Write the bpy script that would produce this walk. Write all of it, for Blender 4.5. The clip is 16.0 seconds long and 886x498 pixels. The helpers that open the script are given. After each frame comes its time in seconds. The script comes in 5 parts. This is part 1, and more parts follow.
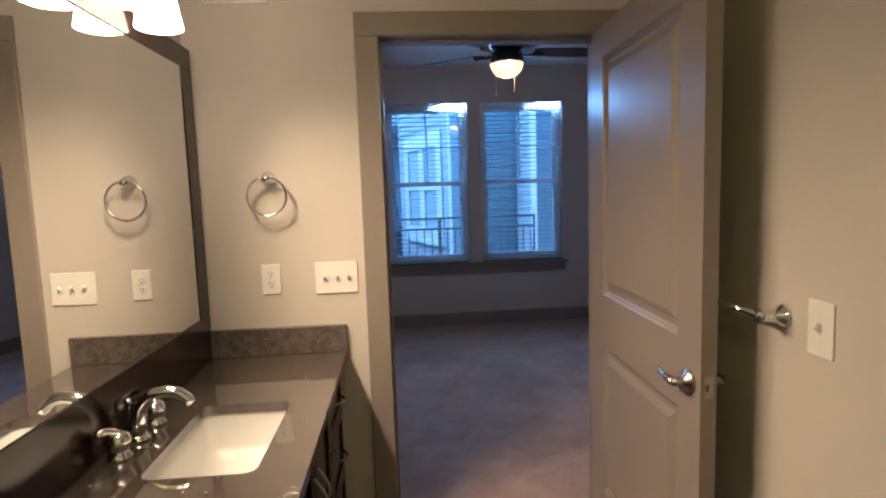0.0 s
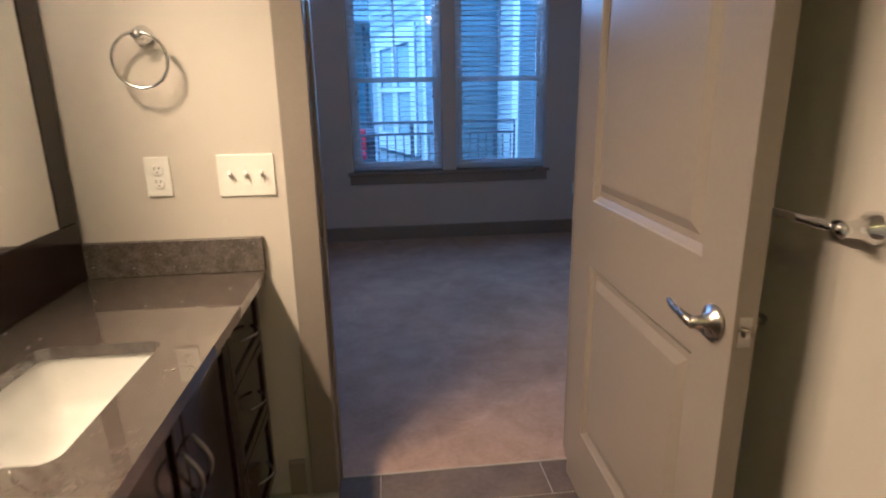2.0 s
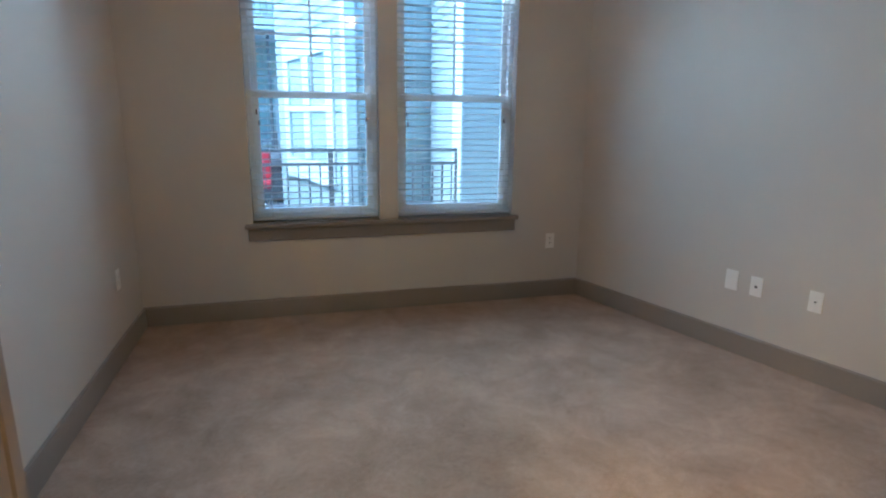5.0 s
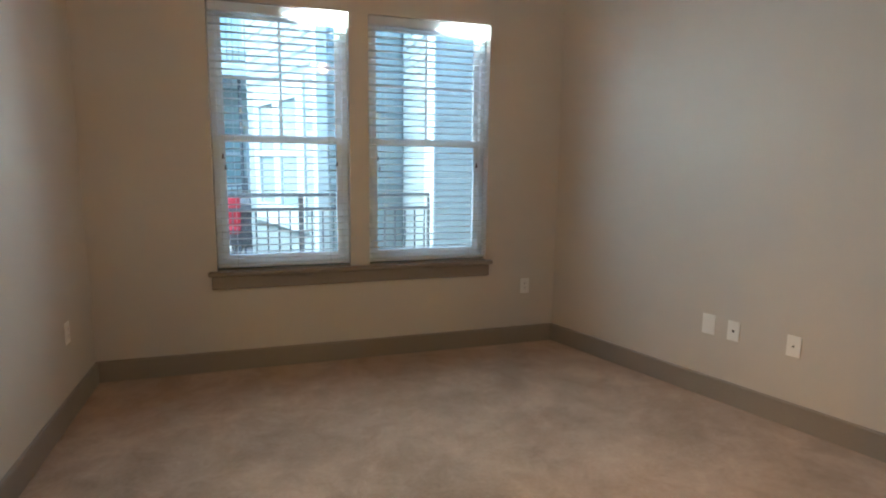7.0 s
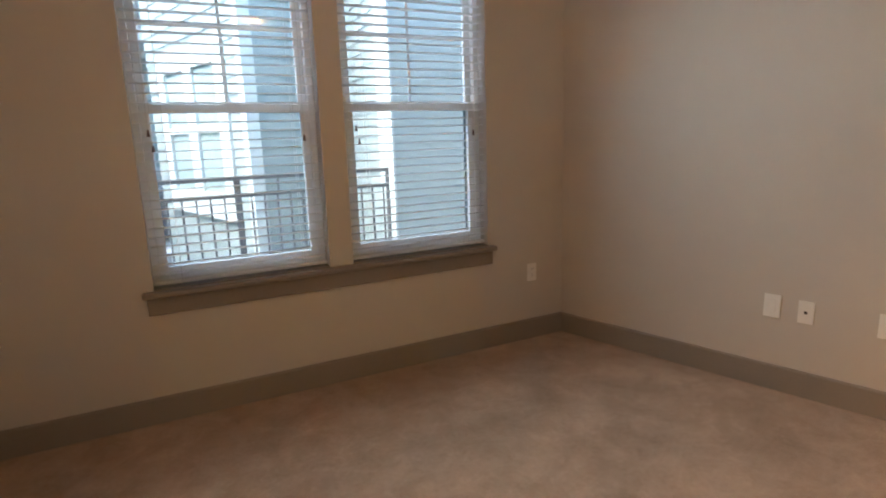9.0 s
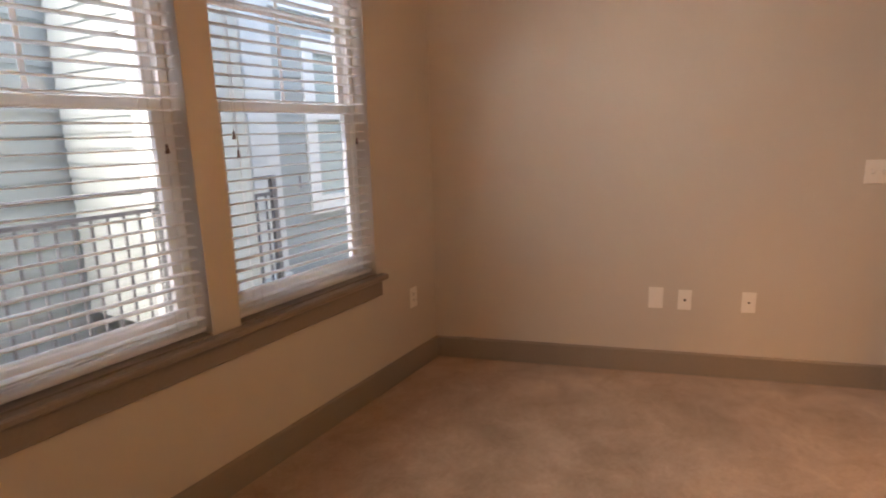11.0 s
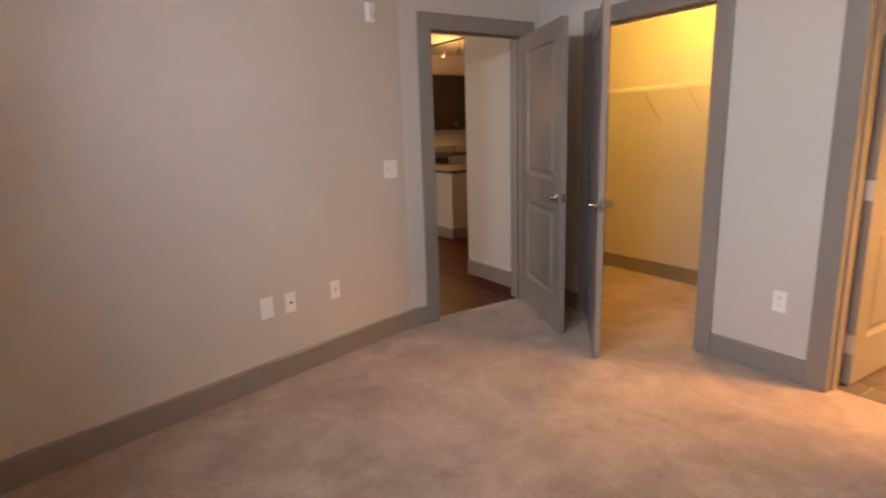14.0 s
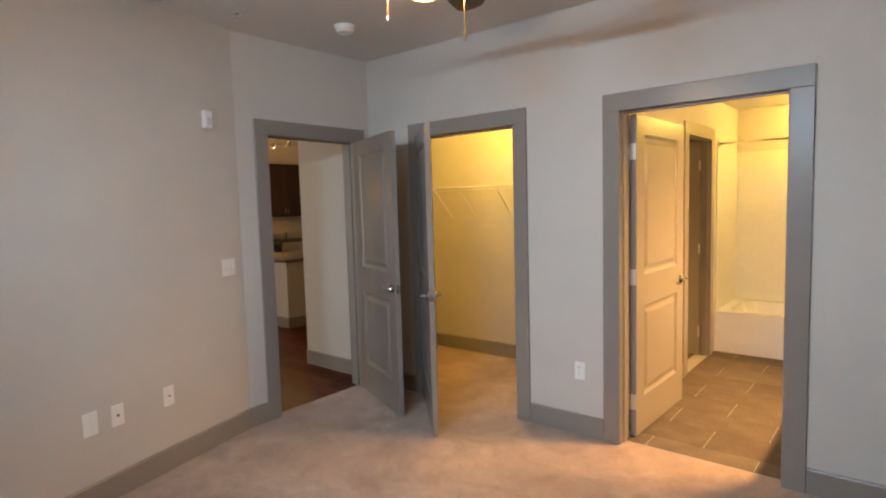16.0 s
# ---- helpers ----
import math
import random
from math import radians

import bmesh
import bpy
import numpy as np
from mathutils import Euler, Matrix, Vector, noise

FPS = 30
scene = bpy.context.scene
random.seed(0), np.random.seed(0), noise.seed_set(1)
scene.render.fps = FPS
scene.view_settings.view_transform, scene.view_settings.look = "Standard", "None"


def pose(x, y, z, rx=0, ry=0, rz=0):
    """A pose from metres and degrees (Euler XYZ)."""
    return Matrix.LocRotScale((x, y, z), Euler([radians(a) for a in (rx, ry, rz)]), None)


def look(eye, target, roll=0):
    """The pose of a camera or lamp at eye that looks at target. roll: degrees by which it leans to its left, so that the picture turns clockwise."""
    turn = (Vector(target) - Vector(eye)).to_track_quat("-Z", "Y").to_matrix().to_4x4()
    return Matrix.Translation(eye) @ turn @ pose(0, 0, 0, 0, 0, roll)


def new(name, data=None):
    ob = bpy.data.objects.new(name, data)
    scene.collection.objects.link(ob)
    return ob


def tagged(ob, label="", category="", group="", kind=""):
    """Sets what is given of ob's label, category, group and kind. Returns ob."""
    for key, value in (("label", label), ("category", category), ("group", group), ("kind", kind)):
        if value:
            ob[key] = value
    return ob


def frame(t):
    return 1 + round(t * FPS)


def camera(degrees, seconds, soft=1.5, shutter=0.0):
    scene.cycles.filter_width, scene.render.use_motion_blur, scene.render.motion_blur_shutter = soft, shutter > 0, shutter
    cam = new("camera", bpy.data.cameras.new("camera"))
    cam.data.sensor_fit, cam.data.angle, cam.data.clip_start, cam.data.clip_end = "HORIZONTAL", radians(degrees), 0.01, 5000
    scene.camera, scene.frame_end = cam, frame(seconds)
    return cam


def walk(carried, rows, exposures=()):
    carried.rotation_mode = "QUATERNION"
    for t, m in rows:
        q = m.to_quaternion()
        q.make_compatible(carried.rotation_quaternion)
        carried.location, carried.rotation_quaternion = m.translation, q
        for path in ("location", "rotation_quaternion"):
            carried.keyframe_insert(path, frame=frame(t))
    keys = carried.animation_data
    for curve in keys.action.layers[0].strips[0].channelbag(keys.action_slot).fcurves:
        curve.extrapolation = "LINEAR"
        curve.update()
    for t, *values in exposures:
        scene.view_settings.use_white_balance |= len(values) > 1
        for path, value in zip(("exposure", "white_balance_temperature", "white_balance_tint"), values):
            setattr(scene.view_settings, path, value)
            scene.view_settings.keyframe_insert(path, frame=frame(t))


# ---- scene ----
cam = camera(76.9, 16.0, soft=2.0, shutter=0.4)
PATH = [
    (0, (0.137, 0.525, 1.456), (0.285, 2.508, 1.244), -1.9),
    (0.5, (0.137, 0.539, 1.423), (0.31, 2.508, 1.119), -1.8),
    (1, (0.14, 0.572, 1.372), (0.332, 2.52, 0.965), -1.5),
    (1.5, (0.187, 0.707, 1.341), (0.399, 2.637, 0.862), -1.2),
    (2, (0.282, 1.0, 1.336), (0.486, 2.92, 0.817), -1.0),
    (2.5, (0.306, 1.295, 1.319), (0.542, 3.209, 0.788), -0.7),
    (3, (0.288, 1.626, 1.335), (0.573, 3.525, 0.778), -0.5),
    (3.5, (0.329, 1.941, 1.316), (0.65, 3.824, 0.723), -0.2),
    (4, (0.325, 2.219, 1.323), (0.728, 4.09, 0.743), 0.3),
    (4.5, (0.266, 2.432, 1.367), (0.737, 4.295, 0.812), 0.5),
    (5, (0.249, 2.506, 1.369), (0.774, 4.382, 0.916), 0.7),
    (7.5, (0.3, 2.676, 1.362), (0.944, 4.545, 1.062), 0.2),
    (8, (0.336, 2.933, 1.356), (1.006, 4.783, 0.996), -0.6),
    (10.5, (-0.39, 4.308, 1.357), (1.1, 5.584, 0.967), -1.9),
    (11, (-0.386, 4.626, 1.389), (1.291, 5.637, 0.981), -1.7),
    (11.5, (-0.396, 4.871, 1.415), (1.418, 5.601, 0.995), -1.6),
    (12, (-0.336, 5.22, 1.354), (1.592, 5.565, 0.947), -1.1),
    (12.5, (-0.295, 5.426, 1.362), (1.661, 5.393, 0.951), -1.4),
    (13, (-0.31, 5.649, 1.385), (1.603, 5.262, 0.95), -1.9),
    (13.5, (-0.248, 5.787, 1.387), (1.561, 5.057, 0.945), -2.0),
    (14, (-0.222, 5.939, 1.393), (1.421, 4.881, 0.97), -1.8),
    (14.5, (-0.285, 6.068, 1.429), (1.207, 4.796, 1.033), -1.5),
    (15, (-0.332, 6.101, 1.459), (1.044, 4.689, 1.121), -1.3),
    (15.5, (-0.369, 6.123, 1.49), (0.941, 4.631, 1.253), -1.4),
    (16, (-0.379, 6.127, 1.525), (0.896, 4.595, 1.362), -1.6),
]
walk(cam, [(t, look(eye, target, roll)) for t, eye, target, roll in PATH],
     [(0, 1.88, 3380, 3), (2, 2.05, 3360, 3), (3, 2.1, 3340, 4), (3.5, 2.4, 3380, 1), (4, 2.6, 3400, -1), (4.5, 2.8, 3500, -8), (5, 3.15, 4000, -11), (7.5, 3.2, 4800, -10), (8, 3.1, 4900, -8), (10.5, 3.15, 6450, 10), (12.5, 3.4, 7100, 19), (14, 3.45, 5300, 8), (15, 3.5, 4900, 0), (16, 3.4, 4780, -3)])

# ---------- light: sky, one sun, lamps ----------
SUN_ELEVATION, SUN_AZIMUTH = 48.0, 266.0   # azimuth: degrees clockwise from +y
world = bpy.data.worlds.new("sky")
scene.world = world
world.use_nodes = True
wn = world.node_tree.nodes
sky = wn.new("ShaderNodeTexSky")
sky.sky_type, sky.sun_disc = "NISHITA", False
sky.dust_density, sky.ozone_density = 3.0, 0.3
sky.sun_elevation, sky.sun_rotation = radians(SUN_ELEVATION), radians(SUN_AZIMUTH)
wn["Background"].inputs["Strength"].default_value = 0.15
world.node_tree.links.new(sky.outputs["Color"], wn["Background"].inputs["Color"])

sun = new("sun", bpy.data.lights.new("sun", "SUN"))
sun.data.energy, sun.data.angle, sun.data.color = 0.05, radians(15), (1.0, 0.95, 0.88)
_a, _e = radians(SUN_AZIMUTH), radians(SUN_ELEVATION)
_s = Vector((math.sin(_a) * math.cos(_e), math.cos(_a) * math.cos(_e), math.sin(_e)))
sun.matrix_world = look(_s * 60, (0, 0, 0))

WARM, WARMER = (1.0, 0.43, 0.10), (1.0, 0.50, 0.055)


def bulb(name, x, y, z, watts, colour, radius=0.04):
    lamp = new(name, bpy.data.lights.new(name, "POINT"))
    lamp.data.energy, lamp.data.color, lamp.data.shadow_soft_size = watts, colour, radius
    lamp.location = (x, y, z)
    return lamp


def area_lamp(name, eye, target, wide, high, watts, colour, spread):
    lamp = new(name, bpy.data.lights.new(name, "AREA"))
    lamp.data.shape, lamp.data.size, lamp.data.size_y = "RECTANGLE", wide, high
    lamp.data.energy, lamp.data.color = watts, colour
    lamp.data.spread = radians(spread)
    lamp.matrix_world = look(eye, target)
    return lamp


# strip lamps added under the window heads, standing in for the sky's light
for _x in (0.442, 1.439):
    area_lamp("window_skylight", (_x, 6.398, 2.306), (_x + 0.16, 6.398 - 0.88, 2.306 - 0.44), 0.82, 0.055, 1.8, (1.0, 0.97, 0.93), 116)

# warm panel added in an unseen living-room opening to brighten the hall
area_lamp("window_skylight", (5.5, 6.46, 1.40), (5.5, 5.0, 1.20), 0.78, 0.78, 4.5, (1.0, 0.66, 0.38), 180)
VANITY_Y = (2.260, 2.027, 1.794, 1.561)
for _y in VANITY_Y:
    _spot = new("vanity_downlight", bpy.data.lights.new("vanity_downlight", "SPOT"))
    _spot.data.energy, _spot.data.color, _spot.data.shadow_soft_size = 22.0, WARM, 0.045
    _spot.data.spot_size, _spot.data.spot_blend = radians(108), 0.95
    _spot.matrix_world = look((-0.537, _y, 1.985), (0.56, _y + 0.22, 1.0))
FAN = (0.945, 4.60)
bulb("fan_bulb", FAN[0], FAN[1], 2.300, 3.6, (1.0, 0.62, 0.35), 0.045)
# unseen lamp added over the tub to brighten the bathroom
bulb("bath_fill_bulb", 0.20, -0.12, 2.395, 4.6, WARMER, 0.05)
bulb("closet_bulb", 2.35, 2.25, 2.50, 6.3, WARMER, 0.08)
PENDANTS = ((6.50, 1.84), (7.70, 1.97))
for _x, _y in PENDANTS:
    bulb("pendant_bulb", _x, _y, 1.70, 2.5, WARM, 0.05)
bulb("track_bulb", 7.25, 0.85, 2.33, 2.5, WARM, 0.04)

# ---------- materials ----------


def surface(name, dark, light, rough=0.5, metal=0.0, big=1.2, fine=60.0, contrast=(0.35, 0.65), bump=0.1, bump_depth=0.002,
            coat=0.0, random_tone=0.0, stretch=(1, 1, 1), rough_vary=0.08, fine_mix=0.35, specular=0.5):
    """Two-scale procedural paint, wood, stone or cloth: broad patches and fine grain, in metres."""
    m = bpy.data.materials.new(name)
    m.use_nodes = True
    t = m.node_tree
    nodes, links = t.nodes, t.links
    bsdf = nodes["Principled BSDF"]
    coord = nodes.new("ShaderNodeTexCoord")
    mapping = nodes.new("ShaderNodeMapping")
    mapping.inputs["Scale"].default_value = stretch
    links.new(coord.outputs["Object"], mapping.inputs["Vector"])
    broad, grain = nodes.new("ShaderNodeTexNoise"), nodes.new("ShaderNodeTexNoise")
    broad.inputs["Scale"].default_value, broad.inputs["Detail"].default_value = big, 5
    grain.inputs["Scale"].default_value, grain.inputs["Detail"].default_value = fine, 6
    for n in (broad, grain):
        links.new(mapping.outputs["Vector"], n.inputs["Vector"])
    mix = nodes.new("ShaderNodeMix")
    mix.data_type = "FLOAT"
    mix.inputs["Factor"].default_value = fine_mix
    links.new(broad.outputs["Fac"], mix.inputs[2])
    links.new(grain.outputs["Fac"], mix.inputs[3])
    value = mix.outputs[0]
    if random_tone:
        info, add = nodes.new("ShaderNodeObjectInfo"), nodes.new("ShaderNodeMath")
        add.operation = "MULTIPLY_ADD"
        add.inputs[1].default_value = random_tone
        links.new(info.outputs["Random"], add.inputs[0])
        sub = nodes.new("ShaderNodeMath")
        sub.operation = "SUBTRACT"
        sub.inputs[1].default_value = random_tone / 2
        links.new(value, sub.inputs[0])
        links.new(sub.outputs[0], add.inputs[2])
        value = add.outputs[0]
    ramp = nodes.new("ShaderNodeValToRGB")
    ramp.color_ramp.elements[0].position, ramp.color_ramp.elements[1].position = contrast
    ramp.color_ramp.elements[0].color, ramp.color_ramp.elements[1].color = (*dark, 1), (*light, 1)
    links.new(value, ramp.inputs["Fac"])
    links.new(ramp.outputs["Color"], bsdf.inputs["Base Color"])
    rmap = nodes.new("ShaderNodeMapRange")
    rmap.inputs["To Min"].default_value, rmap.inputs["To Max"].default_value = max(0.02, rough - rough_vary), min(1.0, rough + rough_vary)
    links.new(broad.outputs["Fac"], rmap.inputs["Value"])
    links.new(rmap.outputs["Result"], bsdf.inputs["Roughness"])
    bsdf.inputs["Metallic"].default_value, bsdf.inputs["Coat Weight"].default_value = metal, coat
    bsdf.inputs["Specular IOR Level"].default_value = specular
    if bump:
        b = nodes.new("ShaderNodeBump")
        b.inputs["Strength"].default_value, b.inputs["Distance"].default_value = bump, bump_depth
        links.new(grain.outputs["Fac"], b.inputs["Height"])
        links.new(b.outputs["Normal"], bsdf.inputs["Normal"])
    return m


def glow(name, colour, strength, base=(0.9, 0.88, 0.82)):
    m = bpy.data.materials.new(name)
    m.use_nodes = True
    b = m.node_tree.nodes["Principled BSDF"]
    b.inputs["Base Color"].default_value = (*base, 1)
    b.inputs["Roughness"].default_value = 0.35
    b.inputs["Emission Color"].default_value = (*colour, 1)
    b.inputs["Emission Strength"].default_value = strength
    return m


def clear_glass(name, tint=(1, 1, 1), gloss=0.09):
    """Thin window glass: mostly clear, with a Fresnel-driven gloss."""
    m = bpy.data.materials.new(name)
    m.use_nodes = True
    t = m.node_tree
    for n in list(t.nodes):
        t.nodes.remove(n)
    out, clear, shine = t.nodes.new("ShaderNodeOutputMaterial"), t.nodes.new("ShaderNodeBsdfTransparent"), t.nodes.new("ShaderNodeBsdfGlossy")
    facing, power, scale, mix = t.nodes.new("ShaderNodeLayerWeight"), t.nodes.new("ShaderNodeMath"), t.nodes.new("ShaderNodeMath"), t.nodes.new("ShaderNodeMixShader")
    clear.inputs["Color"].default_value = (*tint, 1)
    shine.inputs["Roughness"].default_value = 0.01
    facing.inputs["Blend"].default_value = 0.5
    power.operation, power.inputs[1].default_value = "POWER", 4.5
    scale.operation, scale.inputs[1].default_value, scale.inputs[2].default_value = "MULTIPLY_ADD", 0.5, gloss / 3
    t.links.new(facing.outputs["Facing"], power.inputs[0])
    t.links.new(power.outputs[0], scale.inputs[0])
    t.links.new(scale.outputs[0], mix.inputs[0])
    t.links.new(clear.outputs[0], mix.inputs[1])
    t.links.new(shine.outputs[0], mix.inputs[2])
    t.links.new(mix.outputs[0], out.inputs["Surface"])
    return m


def carpet(name):
    """Cut pile: brushed patches with ragged edges, tufts and fine fibre, and a napped bump."""
    m = bpy.data.materials.new(name)
    m.use_nodes = True
    t = m.node_tree
    bsdf = t.nodes["Principled BSDF"]
    coord = t.nodes.new("ShaderNodeTexCoord")
    layers = []
    for scale, detail, rough, twist in ((1.7, 9, 0.66, 0.5), (5.5, 7, 0.70, 0.6), (48.0, 5, 0.7, 0.0), (300.0, 3, 0.6, 0.0)):
        n = t.nodes.new("ShaderNodeTexNoise")
        n.inputs["Scale"].default_value, n.inputs["Detail"].default_value = scale, detail
        n.inputs["Roughness"].default_value, n.inputs["Distortion"].default_value = rough, twist
        t.links.new(coord.outputs["Object"], n.inputs["Vector"])
        layers.append(n)
    value = layers[0].outputs["Fac"]
    for n, share in zip(layers[1:], (0.42, 0.22, 0.22)):
        mix = t.nodes.new("ShaderNodeMix")
        mix.data_type = "FLOAT"
        mix.inputs["Factor"].default_value = share
        t.links.new(value, mix.inputs[2])
        t.links.new(n.outputs["Fac"], mix.inputs[3])
        value = mix.outputs[0]
    ramp = t.nodes.new("ShaderNodeValToRGB")
    e = ramp.color_ramp.elements
    e[0].position, e[1].position = 0.41, 0.585
    e[0].color, e[1].color = (0.262, 0.180, 0.128, 1), (0.480, 0.346, 0.256, 1)
    t.links.new(value, ramp.inputs["Fac"])
    t.links.new(ramp.outputs["Color"], bsdf.inputs["Base Color"])
    bsdf.inputs["Roughness"].default_value = 0.97
    bsdf.inputs["Specular IOR Level"].default_value = 0.1
    bsdf.inputs["Sheen Weight"].default_value, bsdf.inputs["Sheen Roughness"].default_value = 0.25, 0.5
    high = t.nodes.new("ShaderNodeMix")
    high.data_type = "FLOAT"
    high.inputs["Factor"].default_value = 0.5
    t.links.new(layers[2].outputs["Fac"], high.inputs[2])
    t.links.new(layers[3].outputs["Fac"], high.inputs[3])
    b = t.nodes.new("ShaderNodeBump")
    b.inputs["Strength"].default_value, b.inputs["Distance"].default_value = 0.8, 0.006
    t.links.new(high.outputs[0], b.inputs["Height"])
    t.links.new(b.outputs["Normal"], bsdf.inputs["Normal"])
    return m


def see_through(m, share):
    """Lets part of the daylight through a thin white sheet."""
    t = m.node_tree
    bsdf, out = t.nodes["Principled BSDF"], t.nodes["Material Output"]
    thin, mix = t.nodes.new("ShaderNodeBsdfTranslucent"), t.nodes.new("ShaderNodeMixShader")
    thin.inputs["Color"].default_value = (0.80, 0.80, 0.78, 1)
    mix.inputs[0].default_value = share
    t.links.new(bsdf.outputs[0], mix.inputs[1])
    t.links.new(thin.outputs[0], mix.inputs[2])
    t.links.new(mix.outputs[0], out.inputs["Surface"])
    return m


WALL = surface("wall_paint", (0.555, 0.52, 0.475), (0.605, 0.57, 0.52), 0.62, big=0.7, fine=170, bump=0.22, bump_depth=0.0012, fine_mix=0.25, contrast=(0.3, 0.7))
CEIL = surface("ceiling_paint", (0.66, 0.64, 0.60), (0.71, 0.69, 0.65), 0.8, big=0.6, fine=120, bump=0.3, bump_depth=0.0015)
TRIM = surface("taupe_trim_paint", (0.248, 0.219, 0.190), (0.288, 0.256, 0.226), 0.30, specular=0.38, rough_vary=0.03, big=1.0, fine=90, bump=0.06, bump_depth=0.0006, contrast=(0.3, 0.7))
# the trim paint again, slightly darker: the sill's shade put into its colour
SHADED_TRIM = surface("shade_dark_trim_paint", (0.225, 0.195, 0.172), (0.26, 0.228, 0.203), 0.32, rough_vary=0.04, big=1.5, fine=90, bump=0.08, bump_depth=0.0006)
CARPET = carpet("cut_pile_carpet")
TILE = surface("slate_grey_floor_tile", (0.090, 0.070, 0.052), (0.150, 0.118, 0.090), 0.66, specular=0.16, big=5, fine=45, bump=0.15, bump_depth=0.001, random_tone=0.25)
GROUT = surface("tile_grout", (0.36, 0.33, 0.29), (0.46, 0.425, 0.375), 0.9, big=3, fine=200, bump=0.4, bump_depth=0.001)
PLANK = surface("dark_hardwood", (0.042, 0.011, 0.004), (0.118, 0.031, 0.011), 0.30, specular=0.05, big=3.0, fine=26, stretch=(0.35, 4, 4), random_tone=0.45, bump=0.12, bump_depth=0.001, contrast=(0.25, 0.75))
QUARTZ = surface("dark_quartz", (0.050, 0.042, 0.037), (0.108, 0.093, 0.082), 0.025, big=28, fine=240, bump=0, fine_mix=0.55, contrast=(0.36, 0.68), rough_vary=0.01, specular=0.9, coat=0.7)
HONED = surface("honed_quartz", (0.068, 0.059, 0.052), (0.170, 0.150, 0.132), 0.22, big=40, fine=240, bump=0, fine_mix=0.6, contrast=(0.40, 0.64), rough_vary=0.03)
FLECK = surface("pale_quartz_fleck", (0.30, 0.285, 0.26), (0.45, 0.43, 0.39), 0.1, fine=30, bump=0)
ESPRESSO = surface("espresso_wood", (0.012, 0.007, 0.006), (0.030, 0.017, 0.014), 0.13, big=2, fine=30, stretch=(6, 1, 1), bump=0.08, bump_depth=0.0006, contrast=(0.3, 0.7))
PORCELAIN = surface("white_porcelain", (0.66, 0.66, 0.66), (0.71, 0.71, 0.71), 0.30, big=1, fine=20, bump=0, rough_vary=0.03)
ACRYLIC = surface("white_tub_acrylic", (0.74, 0.72, 0.67), (0.80, 0.78, 0.73), 0.16, big=1, fine=20, bump=0, rough_vary=0.04)
CHROME = surface("polished_chrome", (0.72, 0.72, 0.73), (0.80, 0.80, 0.81), 0.07, metal=1, big=6, fine=50, bump=0, rough_vary=0.03)
NICKEL = surface("satin_nickel", (0.34, 0.32, 0.295), (0.43, 0.41, 0.38), 0.28, metal=1, big=8, fine=120, bump=0.05, bump_depth=0.0003)
HINGE = surface("bright_hinge_steel", (0.70, 0.69, 0.66), (0.78, 0.77, 0.74), 0.42, metal=0.8, big=8, fine=120, bump=0)
BRASS = surface("pale_brass", (0.62, 0.50, 0.28), (0.72, 0.60, 0.36), 0.22, metal=1, big=8, fine=90, bump=0)
PLATE = surface("white_plastic_plate", (0.82, 0.81, 0.78), (0.87, 0.86, 0.83), 0.3, big=9, fine=60, bump=0)
SLOT = surface("dark_slot", (0.02, 0.02, 0.02), (0.04, 0.04, 0.04), 0.6, bump=0)
VINYL = surface("white_vinyl", (0.80, 0.81, 0.81), (0.86, 0.87, 0.87), 0.35, big=2, fine=40, bump=0.05, bump_depth=0.0004)
SLATM = surface("white_blind_slat", (0.82, 0.82, 0.81), (0.88, 0.88, 0.87), 0.42, big=3, fine=70, bump=0.05, bump_depth=0.0003, random_tone=0.2)
see_through(SLATM, 0.5)
CORD = surface("white_cord", (0.62, 0.62, 0.60), (0.72, 0.72, 0.70), 0.8, bump=0)
TASSEL = surface("brown_tassel", (0.10, 0.060, 0.052), (0.15, 0.092, 0.080), 0.5, bump=0)
KITCHEN_WOOD = surface("dark_kitchen_cabinet_wood", (0.012, 0.007, 0.006), (0.030, 0.017, 0.014), 0.42, specular=0.3, big=2, fine=30, stretch=(6, 1, 1), bump=0.08, bump_depth=0.0006, contrast=(0.3, 0.7))
MIRROR = surface("silvered_mirror", (0.86, 0.87, 0.86), (0.88, 0.89, 0.88), 0.012, metal=1, bump=0, rough_vary=0.004)
GLASS = clear_glass("window_glass")
BLADE = surface("dark_fan_blade", (0.020, 0.013, 0.010), (0.045, 0.030, 0.022), 0.38, big=2, fine=30, stretch=(1, 5, 5), bump=0.06, bump_depth=0.0005)
BRONZE = surface("dark_bronze", (0.030, 0.024, 0.020), (0.060, 0.048, 0.038), 0.3, metal=0.8, big=8, fine=70, bump=0)
SHADE_GLOW = glow("lit_frosted_shade", (1.0, 0.46, 0.13), 4.2)
FILL_GLOW = glow("fill_lamp_lens", (1.0, 0.62, 0.30), 1.6)
DOME_GLOW = glow("lit_frosted_dome", (1.0, 0.44, 0.10), 0.9, (0.45, 0.28, 0.12))
BOWL_GLOW = glow("lit_amber_bowl", (1.0, 0.44, 0.10), 0.35, (0.45, 0.28, 0.12))
_t = BOWL_GLOW.node_tree
_clear, _mix = _t.nodes.new("ShaderNodeBsdfTransparent"), _t.nodes.new("ShaderNodeMixShader")
_clear.inputs["Color"].default_value = (1.0, 0.75, 0.45, 1)
_mix.inputs[0].default_value = 0.5
_t.links.new(_t.nodes["Principled BSDF"].outputs[0], _mix.inputs[1])
_t.links.new(_clear.outputs[0], _mix.inputs[2])
_t.links.new(_mix.outputs[0], _t.nodes["Material Output"].inputs["Surface"])
PENDANT_GLOW = glow("lit_pendant_glass", (1.0, 0.58, 0.22), 0.7)
